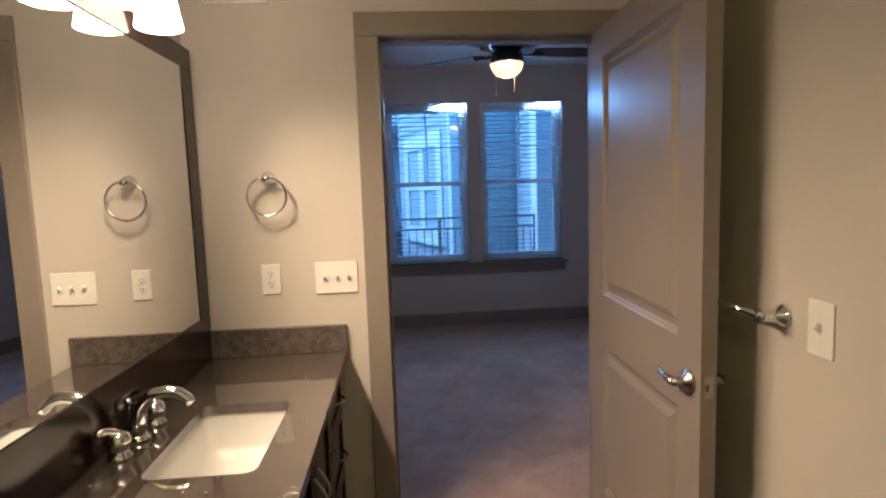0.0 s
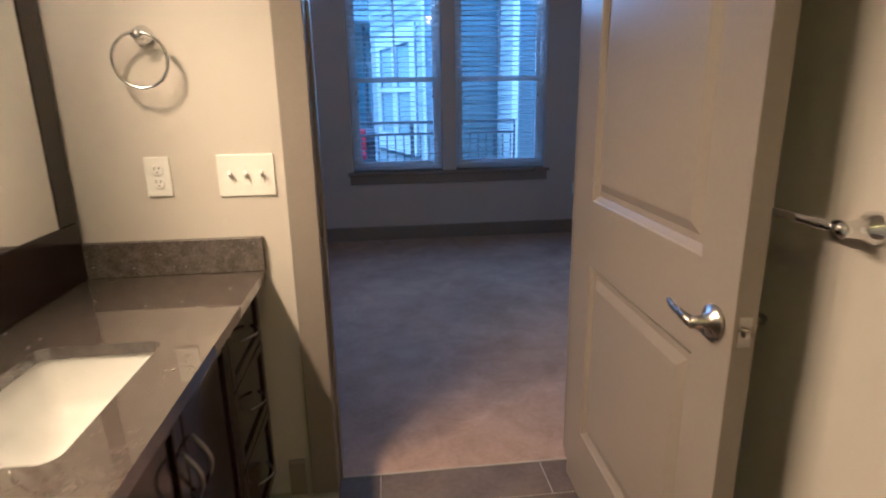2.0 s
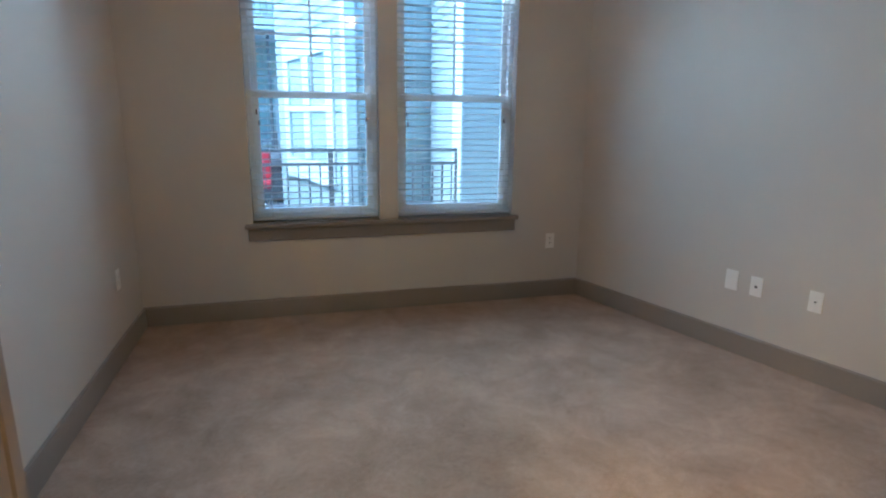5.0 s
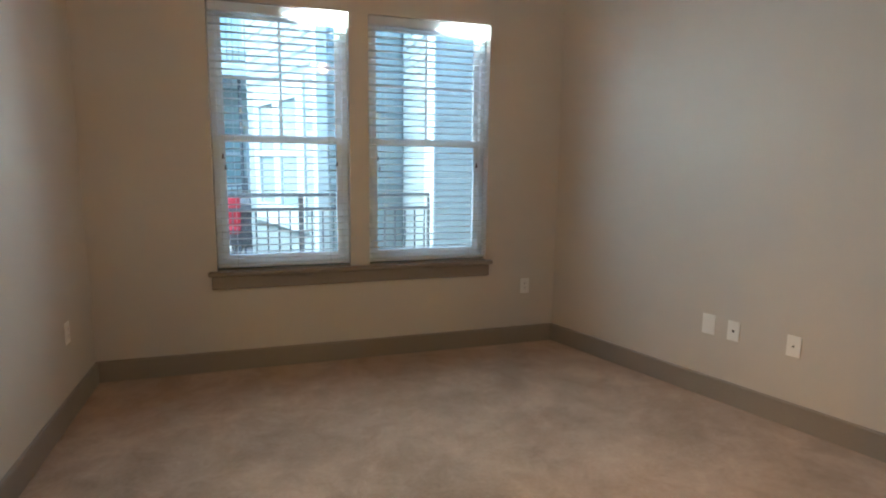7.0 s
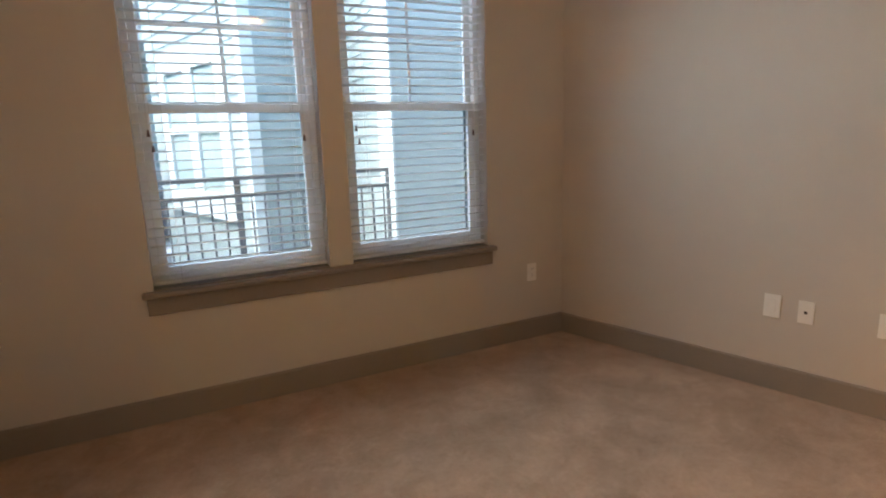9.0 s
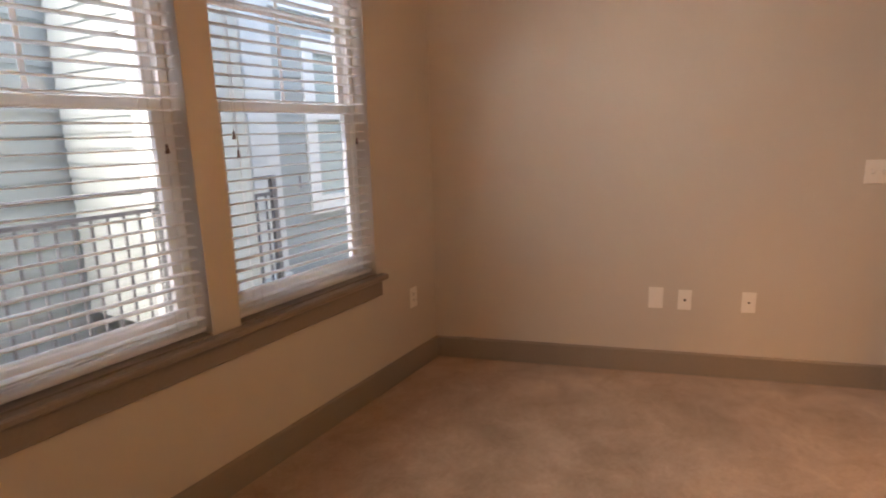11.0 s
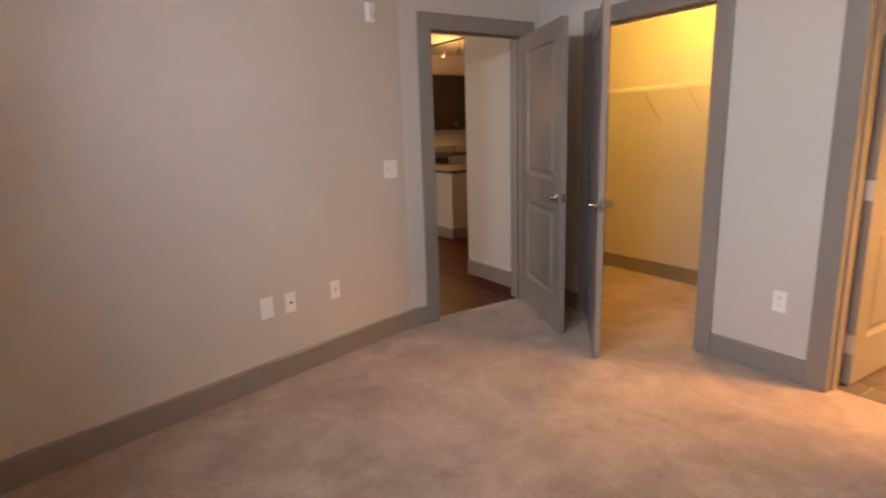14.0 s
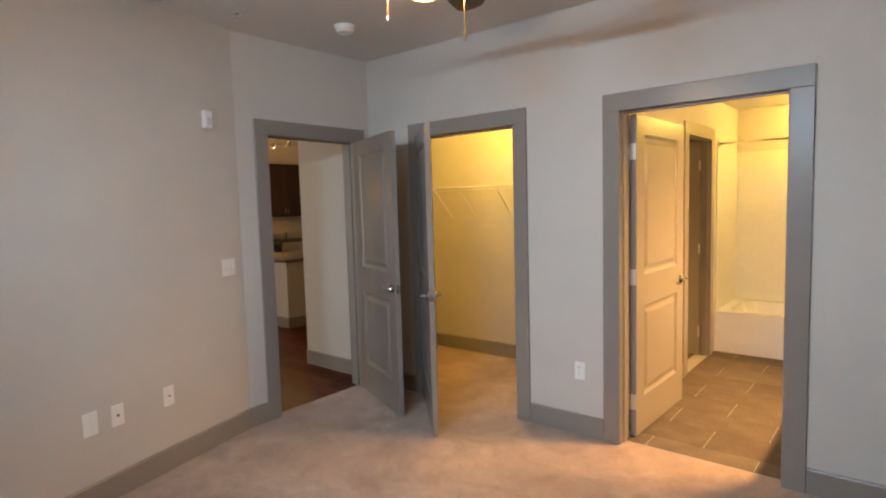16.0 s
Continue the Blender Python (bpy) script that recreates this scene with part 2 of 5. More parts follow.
SPOT_GLOW = glow("lit_spot_lens", (1.0, 0.70, 0.40), 3.0)
WIRE = surface("white_coated_wire", (0.68, 0.67, 0.63), (0.75, 0.74, 0.70), 0.35, bump=0)
RAILM = surface("charcoal_rail_paint", (0.10, 0.10, 0.102), (0.15, 0.15, 0.152), 0.45, big=6, fine=60, bump=0.08, bump_depth=0.0005)
SIDING = surface("blue_grey_siding", (0.285, 0.325, 0.318), (0.335, 0.38, 0.372), 0.7, big=1.6, fine=25, stretch=(0.4, 0.4, 3), bump=0.15, bump_depth=0.001, random_tone=0.12)
CREAM = surface("cream_siding", (0.44, 0.48, 0.44), (0.50, 0.54, 0.50), 0.75, big=1.2, fine=25, stretch=(0.4, 0.4, 3), bump=0.15, bump_depth=0.001, random_tone=0.1)
WHITE_TRIM = surface("white_exterior_trim", (0.56, 0.60, 0.58), (0.63, 0.67, 0.65), 0.6, big=2, fine=40, bump=0.08, bump_depth=0.0006)
CLAD = surface("pale_blue_cladding", (0.34, 0.385, 0.38), (0.38, 0.43, 0.42), 0.6, big=1.4, fine=40, bump=0.1, bump_depth=0.0006, random_tone=0.1)
# opaque panes, lightened in colour to stand in for reflected sky
SKY_PANE = surface("sky_toned_glass", (0.30, 0.37, 0.355), (0.40, 0.47, 0.45), 0.08, big=0.8, fine=3, bump=0)
CONCRETE = surface("patio_concrete", (0.36, 0.355, 0.335), (0.46, 0.45, 0.43), 0.9, big=0.5, fine=40, bump=0.3, bump_depth=0.003)
GROUND = surface("courtyard_ground", (0.24, 0.235, 0.225), (0.32, 0.315, 0.30), 0.95, big=0.25, fine=14, bump=0.4, bump_depth=0.01)
ROOF = surface("grey_roofing", (0.07, 0.07, 0.072), (0.12, 0.12, 0.122), 0.9, big=1, fine=20, bump=0.4, bump_depth=0.004)
RED = surface("red_cushion_cloth", (0.42, 0.025, 0.04), (0.55, 0.045, 0.06), 0.8, big=4, fine=80, bump=0.2, bump_depth=0.001)
BACKSPLASH = surface("pale_backsplash_tile", (0.50, 0.44, 0.36), (0.62, 0.55, 0.46), 0.2, big=4, fine=30, bump=0, random_tone=0.2)
STEEL = surface("brushed_steel", (0.40, 0.39, 0.37), (0.50, 0.49, 0.47), 0.3, metal=1, fine=90, stretch=(1, 12, 1), bump=0)
# darker copy of the wall paint: an unlit room's shade in the colour
SHADED_WALL = surface("shade_dark_wall", (0.30, 0.27, 0.24), (0.34, 0.31, 0.27), 0.8, big=1, fine=60, bump=0.1)

# ---------- mesh helpers ----------


def part(name, bm, material, parent=None, label="", smooth=False):
    """Links a bmesh as one mesh object, under a thing or a part if given."""
    me = bpy.data.meshes.new(name)
    bmesh.ops.recalc_face_normals(bm, faces=bm.faces[:])
    if smooth:
        for f in bm.faces:
            f.smooth = True
    bm.to_mesh(me)
    bm.free()
    me.materials.append(material)
    ob = new(name, me)
    ob.parent = parent
    if label:
        ob["label"] = label
    return ob


def shared(name, me, parent, m):
    """One more object on a mesh that alike pieces share."""
    ob = new(name, me)
    ob.parent = parent
    ob.matrix_basis = m
    return ob


def thing(name, label, category, group="", at=(0, 0, 0), kind=""):
    ob = new(name)
    ob.empty_display_size = 0.05
    ob.location = at
    return tagged(ob, label, category, group, kind)


def box(lo, hi, bevel=0.0, bm=None, m=None, seg=1):
    """A box from corner to corner, with its edges rounded."""
    b = bmesh.new()
    r = bmesh.ops.create_cube(b, size=1)
    for v in b.verts:
        v.co = Vector([lo[i] + (v.co[i] + 0.5) * (hi[i] - lo[i]) for i in range(3)])
    if bevel:
        bmesh.ops.bevel(b, geom=b.edges[:], offset=bevel, segments=seg, affect="EDGES", profile=0.5)
    if m is not None:
        b.transform(m)
    if bm is None:
        return b
    merge(bm, b)
    return bm


def merge(bm, other):
    me = bpy.data.meshes.new("scratch")
    other.to_mesh(me)
    other.free()
    bm.from_mesh(me)
    bpy.data.meshes.remove(me)
    return bm


def prism(points, z0, z1, bm=None):
    """An upright prism on a footprint."""
    b = bm or bmesh.new()
    low = [b.verts.new((x, y, z0)) for x, y in points]
    top = [b.verts.new((x, y, z1)) for x, y in points]
    b.faces.new(low[::-1])
    b.faces.new(top)
    n = len(points)
    for i in range(n):
        b.faces.new((low[i], low[(i + 1) % n], top[(i + 1) % n], top[i]))
    return b


def turned(profile, centre=(0, 0, 0), steps=28, bm=None, m=None, caps=True):
    """A body of revolution about z: profile of (radius, height)."""
    b = bmesh.new()
    rings = []
    for r, z in profile:
        rings.append([b.verts.new((r * math.cos(2 * math.pi * i / steps), r * math.sin(2 * math.pi * i / steps), z)) for i in range(steps)])
    for a, c in zip(rings, rings[1:]):
        for i in range(steps):
            b.faces.new((a[i], a[(i + 1) % steps], c[(i + 1) % steps], c[i]))
    if caps:
        for ring in (rings[0], rings[-1]):
            if (ring[0].co - ring[steps // 2].co).length > 1e-4:
                b.faces.new(ring)
    bmesh.ops.remove_doubles(b, verts=b.verts[:], dist=1e-6)
    b.transform(Matrix.Translation(centre) if m is None else m)
    return b if bm is None else merge(bm, b)


def rod(points, radius, steps=12, bm=None, flat=1.0):
    """A tube along points; radius may be a list for a taper."""
    b = bmesh.new()
    pts = [Vector(p) for p in points]
    radii = radius if isinstance(radius, (list, tuple)) else [radius] * len(pts)
    rings, side = [], None
    for i, p in enumerate(pts):
        d = (pts[min(i + 1, len(pts) - 1)] - pts[max(i - 1, 0)]).normalized()
        if side is None:
            side = d.orthogonal().normalized()
        side = (side - d * side.dot(d)).normalized()
        up = d.cross(side)
        rings.append([b.verts.new(p + radii[i] * (math.cos(2 * math.pi * k / steps) * side + flat * math.sin(2 * math.pi * k / steps) * up)) for k in range(steps)])
    for a, c in zip(rings, rings[1:]):
        for k in range(steps):
            b.faces.new((a[k], a[(k + 1) % steps], c[(k + 1) % steps], c[k]))
    b.faces.new(rings[0][::-1])
    b.faces.new(rings[-1])
    return b if bm is None else merge(bm, b)


def arc(centre, r, a0, a1, n, plane="xz"):
    out = []
    for i in range(n + 1):
        a = radians(a0 + (a1 - a0) * i / n)
        c, s = r * math.cos(a), r * math.sin(a)
        d = {"xz": (c, 0, s), "yz": (0, c, s), "xy": (c, s, 0)}[plane]
        out.append((centre[0] + d[0], centre[1] + d[1], centre[2] + d[2]))
    return out


def structure(name, bm, material, label="", category="", parent=None):
    return tagged(part(name, bm, material, parent), label, category, "", "structure")


def pierced(along, lo, hi, base, top, depth0, depth1, holes):
    """A wall of boxes butted end to end: along 'x' or 'y', holes of (from, to, sill, head)."""
    bm = bmesh.new()

    def put(a, b, z0, z1):
        if b - a > 1e-4 and z1 - z0 > 1e-4:
            if along == "x":
                box((a, depth0, z0), (b, depth1, z1), bm=bm)
            else:
                box((depth0, a, z0), (depth1, b, z1), bm=bm)

    at = lo
    for a, b, sill, head in sorted(holes):
        put(at, a, base, top)
        put(a, b, base, sill)
        put(a, b, head, top)
        at = b
    put(at, hi, base, top)
    bmesh.ops.remove_doubles(bm, verts=bm.verts[:], dist=1e-5)
    return bm


# ---------- the shell ----------
H = 2.71
structure("floor", prism([(-0.83, 2.79), (3.18, 2.79), (3.18, 4.08), (2.56, 6.50), (-0.83, 6.50)], -0.12, 0.0), CARPET, "beige cut pile carpet with vacuum marks and traffic wear", "carpet")
structure("floor", box((1.16, 1.55, -0.12), (4.05, 2.79, -0.0005)), CARPET, "beige cut pile carpet of the walk-in closet", "carpet")
structure("wall_south", pierced("x", -0.83, 4.10, 0, H, 2.735, 2.86, [(0.062, 0.963, 0, 2.058), (1.672, 2.568, 0, 2.058)]), WALL, "greige painted partition with two door openings", "wall")
structure("wall_west", box((-0.83, 2.86, 0), (-0.71, 6.405, H)), WALL, "plain greige painted bedroom wall", "wall")
WIN = ((0.012, 0.872), (1.002, 1.876))
SILL_Z, HEAD_Z = 0.672, 2.338
structure("wall_north", pierced("x", -0.83, 2.64, 0, H, 6.405, 6.56, [(*WIN[0], SILL_Z, HEAD_Z), (*WIN[1], SILL_Z, HEAD_Z)]), WALL, "greige painted outer wall with two window openings", "wall")
structure("wall_east", prism([(2.458, 6.405), (3.117, 4.078), (3.245, 4.078), (2.64, 6.405)], 0, H), WALL, "greige painted wall running at a slant", "wall")
structure("wall_entry", pierced("y", 2.86, 4.078, 0, H, 3.117, 3.245, [(3.012, 3.858, 0, 2.058)]), WALL, "greige painted wall with the entry door opening", "wall")
structure("ceiling", box((-0.83, -1.40, H), (9.0, 6.56, H + 0.12)), CEIL, "flat painted ceiling", "ceiling")

# closet
structure("wall_closet_back", box((1.16, 1.48, 0), (4.10, 1.60, H)), WALL, "painted back wall of the walk-in closet", "wall")
structure("wall_closet_end", box((3.98, 1.60, 0), (4.10, 2.735, H)), WALL, "painted end wall of the walk-in closet", "wall")

# bathroom
bath_floor = structure("floor", box((-0.77, -0.70, -0.12), (1.16, 2.79, -0.0016)), GROUT, "grey porcelain tiles laid in running bond", "tile floor")
structure("wall_mirror_side", box((-0.77, -0.70, 0), (-0.65, 2.735, 2.43)), WALL, "greige painted bathroom wall behind the vanity", "wall")
structure("wall_bath_side", pierced("y", -0.70, 2.735, 0, 2.43, 1.045, 1.16, [(0.482, 1.218, 0, 2.058)]), WALL, "greige painted bathroom wall with a narrow door opening", "wall")
structure("wall_bath_end", box((-0.65, -0.70, 0), (1.045, -0.585, 2.43)), WALL, "painted end wall behind the tub", "wall")
structure("ceiling", box((-0.77, -0.70, 2.43), (1.16, 2.735, 2.55)), CEIL, "lower painted bathroom ceiling", "ceiling")
# linen room behind the narrow door; its shade is put into the wall colour
structure("wall_linen", box((1.16, 1.36, 0), (2.36, 1.48, H)), SHADED_WALL, "linen room wall, its paint darkened for shade", "wall")
structure("wall_linen", box((2.36, -0.70, 0), (2.48, 1.48, H)), SHADED_WALL, "linen room wall, its paint darkened for shade", "wall")
structure("wall_linen", box((1.16, -0.70, 0), (2.36, -0.58, H)), SHADED_WALL, "linen room wall, its paint darkened for shade", "wall")
structure("floor", box((1.16, -0.58, -0.12), (2.36, 1.36, -0.004)), TILE, "dark floor of the linen room", "tile floor")

# hall, kitchen and living room
hall_floor = structure("floor", box((4.05, -1.28, -0.12), (8.9, 6.56, -0.010)), SLOT, "dark stained hardwood planks", "wood floor")
structure("floor", prism([(3.18, 2.79), (4.05, 2.79), (4.05, 6.56), (2.56, 6.56), (3.18, 4.08)], -0.12, -0.0105), SLOT, "dark stained hardwood planks", "wood floor")
structure("wall_kitchen_return", box((3.98, -1.28, 0), (4.10, 1.48, H)), WALL, "painted wall at the end of the hall", "wall")
structure("wall_kitchen_east", box((8.86, -1.28, 0), (9.0, 6.56, H)), WALL, "painted kitchen wall", "wall")
structure("wall_kitchen_south", box((3.98, -1.40, 0), (9.0, -1.28, H)), WALL, "painted kitchen wall", "wall")
# the unseen opening is added to hold the hall's fill panel
structure("wall_living_north", pierced("x", 2.64, 9.0, 0, H, 6.42, 6.56, [(5.1, 5.9, 1.0, 1.8)]), WALL, "painted outer wall of the living room", "wall")


# ---------- baseboards ----------
def baseboard(a, b, normal, label="taupe painted baseboard", h=0.135):
    """A board along a wall from a to b; normal points into the room."""
    a, b, n = Vector((*a, 0)), Vector((*b, 0)), Vector((*normal, 0)).normalized()
    d = (b - a).normalized()
    ln = (b - a).length
    bm = bmesh.new()
    prof = [(0, 0), (0.014, 0), (0.014, h - 0.010), (0.010, h - 0.002), (0.004, h), (0, h)]
    ends = []
    for s in (0, ln):
        ends.append([bm.verts.new(a + d * s + n * (p + 0.0005) + Vector((0, 0, z))) for p, z in prof])
    for i in range(len(prof)):
        j = (i + 1) % len(prof)
        bm.faces.new((ends[0][i], ends[0][j], ends[1][j], ends[1][i]))
    bm.faces.new(ends[0][::-1])
    bm.faces.new(ends[1])
    return structure("baseboard", bm, TRIM, label, "baseboard")


baseboard((-0.71, 2.876), (-0.71, 6.39), (1, 0))
baseboard((-0.71, 6.405), (2.462, 6.405), (0, -1))
_n = Vector((-2.327, -0.659)).normalized()
baseboard((2.462, 6.39), (3.117, 4.078), (_n.x, _n.y))
baseboard((3.117, 4.074), (3.117, 3.945), (-1, 0))
baseboard((-0.71, 2.86), (-0.030, 2.86), (0, 1))
baseboard((1.052, 2.86), (1.582, 2.86), (0, 1))
baseboard((2.668, 2.86), (3.117, 2.86), (0, 1))
baseboard((1.16, 1.60), (3.98, 1.60), (0, 1))
baseboard((3.98, 1.60), (3.98, 2.735), (-1, 0))
baseboard((-0.085, 2.735), (-0.030, 2.735), (0, -1))
baseboard((1.045, 1.32), (1.045, 2.735), (-1, 0))
baseboard((3.245, 2.86), (4.10, 2.86), (0, 1), "taupe painted hall baseboard")
baseboard((4.10, 2.86), (4.10, -1.28), (1, 0), "taupe painted hall baseboard")


# ---------- doors and their casings ----------
def casing(axis, face, out, a, b, head, width=0.105, thick=0.018):
    """Flat casing round an opening on one face of a wall: two legs and a head, mitred by butting."""
    t0, t1 = (face, face + out * thick) if out > 0 else (face + out * thick, face)
    bm = bmesh.new()

    def put(p, q, z0, z1):
        lo, hi = ((p, t0, z0), (q, t1, z1)) if axis == "x" else ((t0, p, z0), (t1, q, z1))
        box(lo, hi, 0.003, bm)

    put(a - width, a, 0, head)
    put(b, b + width, 0, head)
    put(a - width, b + width, head, head + width)
    return structure("trim", bm, TRIM, "taupe painted door casing", "door casing")


def lining(axis, d0, d1, a, b, head, stop):
    """Jamb boards inside an opening, with a door stop."""
    bm = bmesh.new()
    s = 0.017

    def put(p, q, z0, z1, e0=d0, e1=d1):
        lo, hi = ((p, e0, z0), (q, e1, z1)) if axis == "x" else ((e0, p, z0), (e1, q, z1))
        box(lo, hi, 0.0015, bm)

    put(a - s, a, 0, head)
    put(b, b + s, 0, head)
    put(a - s, b + s, head, head + s)
    put(a, a + 0.011, 0, head - 0.011, *stop)
    put(b - 0.011, b, 0, head - 0.011, *stop)
    put(a, b, head - 0.011, head, *stop)
    return structure("trim", bm, TRIM, "taupe painted door jamb with stop", "door jamb")


HEAD = 2.04
casing("x", 2.735, -1, 0.08, 0.945, HEAD, 0.090)
casing("x", 2.86, 1, 0.08, 0.945, HEAD)
lining("x", 2.736, 2.859, 0.08, 0.945, HEAD, (2.785, 2.825))
casing("x", 2.86, 1, 1.69, 2.55, HEAD)
casing("x", 2.735, -1, 1.69, 2.55, HEAD)
lining("x", 2.736, 2.859, 1.69, 2.55, HEAD, (2.77, 2.81))
casing("y", 3.117, -1, 3.03, 3.84, HEAD)
casing("y", 3.245, 1, 3.03, 3.84, HEAD)
lining("y", 3.118, 3.244, 3.03, 3.84, HEAD, (3.165, 3.205))
casing("y", 1.045, -1, 0.50, 1.20, HEAD)
lining("y", 1.046, 1.159, 0.50, 1.20, HEAD, (1.06, 1.10))


def panel_side(bm, w, h, y, out, panels):
    """One moulded face of a door at depth y, with sunk panels that rise again to a flat field."""
    st = 0.125

    def quad(x0, z0, x1, z1):
        bm.faces.new([bm.verts.new(c) for c in ((x0, y, z0), (x1, y, z0), (x1, y, z1), (x0, y, z1))])

    quad(0, 0, st, h)
    quad(w - st, 0, w, h)
    at = 0
    for z0, z1 in panels:
        quad(st, at, w - st, z0)
        at = z1
        rings = []
        for inset, sink in ((0, 0), (0.004, 0.005), (0.018, 0.014), (0.034, 0.014), (0.058, 0.003), (0.062, 0.0025)):
            x0, x1, a, b = st + inset, w - st - inset, z0 + inset, z1 - inset
            rings.append([bm.verts.new(c) for c in ((x0, y - out * sink, a), (x1, y - out * sink, a), (x1, y - out * sink, b), (x0, y - out * sink, b))])
        for r, q in zip(rings, rings[1:]):
            for i in range(4):
                bm.faces.new((r[i], r[(i + 1) % 4], q[(i + 1) % 4], q[i]))
        bm.faces.new(rings[-1])
    quad(st, at, w - st, h)


def lever_set(parent, w, t, z=0.920, back=0.056):
    """Lever handles on both faces, each a rose, a neck and a blade, and the latch plate in the edge."""
    for s in (-1, 1):
        y = s * t / 2
        bm = turned([(0.0, 0), (0.030, 0), (0.033, 0.004), (0.031, 0.010), (0.018, 0.014), (0.012, 0.030), (0.0115, 0.048), (0.0, 0.050)],
                    m=pose(w - back, y, z, -90 * s, 0, 0))
        rod([(w - back + 0.006, y + s * 0.044, z), (w - back - 0.030, y + s * 0.047, z + 0.002), (w - back - 0.075, y + s * 0.043, z + 0.003), (w - back - 0.108, y + s * 0.038, z + 0.006)],
            [0.0115, 0.009, 0.0068, 0.0052], 10, bm, 0.75)
        part("door_handle", bm, NICKEL, parent, "satin nickel lever handle", True)
    bm = box((w - 0.0005, -0.012, z - 0.028), (w + 0.0012, 0.012, z + 0.028), 0.0005)
    box((w, -0.006, z - 0.008), (w + 0.009, 0.006, z + 0.008), 0.002, bm)
    part("latch_plate", bm, NICKEL, parent, "satin nickel latch plate")


def door(name, label, hinge, angle, w, t=0.036, h=2.025, lever=True):
    """A two-panel moulded door, its hinge edge at local x = 0."""
    base = thing(name, label, "door", "", (0, 0, 0), "structure")
    bm = bmesh.new()
    panels = ((0.235, 0.825), (1.025, 1.910))
    panel_side(bm, w, h, t / 2, 1, panels)
    panel_side(bm, w, h, -t / 2, -1, panels)
    for x0, x1, z0, z1 in ((0, 0, 0, h), (w, w, 0, h), (0, w, 0, 0), (0, w, h, h)):
        if x0 == x1:
            c = ((x0, -t / 2, z0), (x0, t / 2, z0), (x0, t / 2, z1), (x0, -t / 2, z1))
        else:
            c = ((x0, -t / 2, z0), (x1, -t / 2, z0), (x1, t / 2, z0), (x0, t / 2, z0))
        bm.faces.new([bm.verts.new(v) for v in c])
    bmesh.ops.remove_doubles(bm, verts=bm.verts[:], dist=1e-5)
    part("leaf", bm, TRIM, base)
    if lever:
        lever_set(base, w, t)
    for z in (0.22, 1.02, 1.80):
        b = rod([(-0.006, t / 2 + 0.004, z - 0.045), (-0.006, t / 2 + 0.004, z + 0.045)], 0.0065, 10)
        box((-0.0035, -t / 2 + 0.003, z - 0.050), (0.0005, t / 2, z + 0.050), 0.001, b)
        part("hinge", b, HINGE, base, "bright steel butt hinge")
    base.matrix_basis = pose(hinge[0], hinge[1], 0.010, 0, 0, angle)
    return base


door("door_1", "taupe two-panel bathroom door standing wide open", (0.925, 2.708), -91.5, 0.862, 0.042)
door("door_2", "taupe two-panel entry door standing half open on carpet", (3.100, 3.032), 157.1, 0.805)
door("door_3", "taupe two-panel closet door standing ajar on carpet", (2.548, 2.882), 136.2, 0.845)
door("door_4", "taupe narrow linen door standing open into darkness", (1.135, 0.512), 14.0, 0.69)
strike = thing("strike_plate", "dark nickel strike plate on the bathroom jamb", "strike plate", "", (0, 0, 0))
part("plate", box((0.0803, 2.742, 0.905), (0.0815, 2.772, 0.965), 0.0004), NICKEL, strike)
part("mouth", box((0.0812, 2.750, 0.920), (0.0819, 2.764, 0.950)), SLOT, strike)


# ---------- windows ----------
def window(name, x0, x1):
    """A white vinyl double-hung window in its opening, grille in the upper sash."""
    base = thing(name, "white vinyl double-hung window behind an open blind", "window", "", (0, 0, 0), "structure")
    y0, y1, z0, z1 = 6.485, 6.553, SILL_Z + 0.002, HEAD_Z - 0.002
    x0, x1 = x0 + 0.002, x1 - 0.002
    bm = bmesh.new()
    f = 0.034
    box((x0, y0, z0), (x0 + f, y1, z1), 0.003, bm)
    box((x1 - f, y0, z0), (x1, y1, z1), 0.003, bm)
    box((x0 + f, y0, z0), (x1 - f, y1, z0 + f), 0.003, bm)
    box((x0 + f, y0, z1 - f), (x1 - f, y1, z1), 0.003, bm)
    part("window_frame", bm, VINYL, base)
    a, b, mid = x0 + f + 0.001, x1 - f - 0.001, 1.505

    def sash(nm, ya, yb, za, zb, low, high):
        bm = bmesh.new()
        s = 0.040
        box((a, ya, za), (a + s, yb, zb), 0.003, bm)
        box((b - s, ya, za), (b, yb, zb), 0.003, bm)
        box((a + s, ya, za), (b - s, yb, za + low), 0.003, bm)
        box((a + s, ya, zb - high), (b - s, yb, zb), 0.003, bm)
        o = part(nm, bm, VINYL, base)
        yc = (ya + yb) / 2
        g = part("pane", box((a + s - 0.004, yc - 0.002, za + low - 0.004), (b - s + 0.004, yc + 0.002, zb - high + 0.004)), GLASS, o, "clear glass")
        g.visible_shadow = False
        return a + s, b - s, za + low, zb - high, yc, o

    sash("lower_sash", y0 + 0.004, y0 + 0.030, z0 + f + 0.001, mid + 0.030, 0.050, 0.036)
    l, r, lo, hi, yc, up = sash("upper_sash", y0 + 0.034, y0 + 0.060, mid - 0.010, z1 - f - 0.001, 0.036, 0.036)
    m = (l + r) / 2
    part("muntin", box((m - 0.008, yc - 0.009, lo), (m + 0.008, yc - 0.003, hi), 0.001), VINYL, up)
    zc = (lo + hi) / 2
    part("muntin", box((l, yc - 0.010, zc - 0.008), (r, yc - 0.0032, zc + 0.008), 0.001), VINYL, up)
    bm = box((m - 0.03, y0 + 0.006, mid + 0.031), (m + 0.03, y0 + 0.028, mid + 0.042), 0.004)
    part("sash_lock", bm, VINYL, base)
    return base


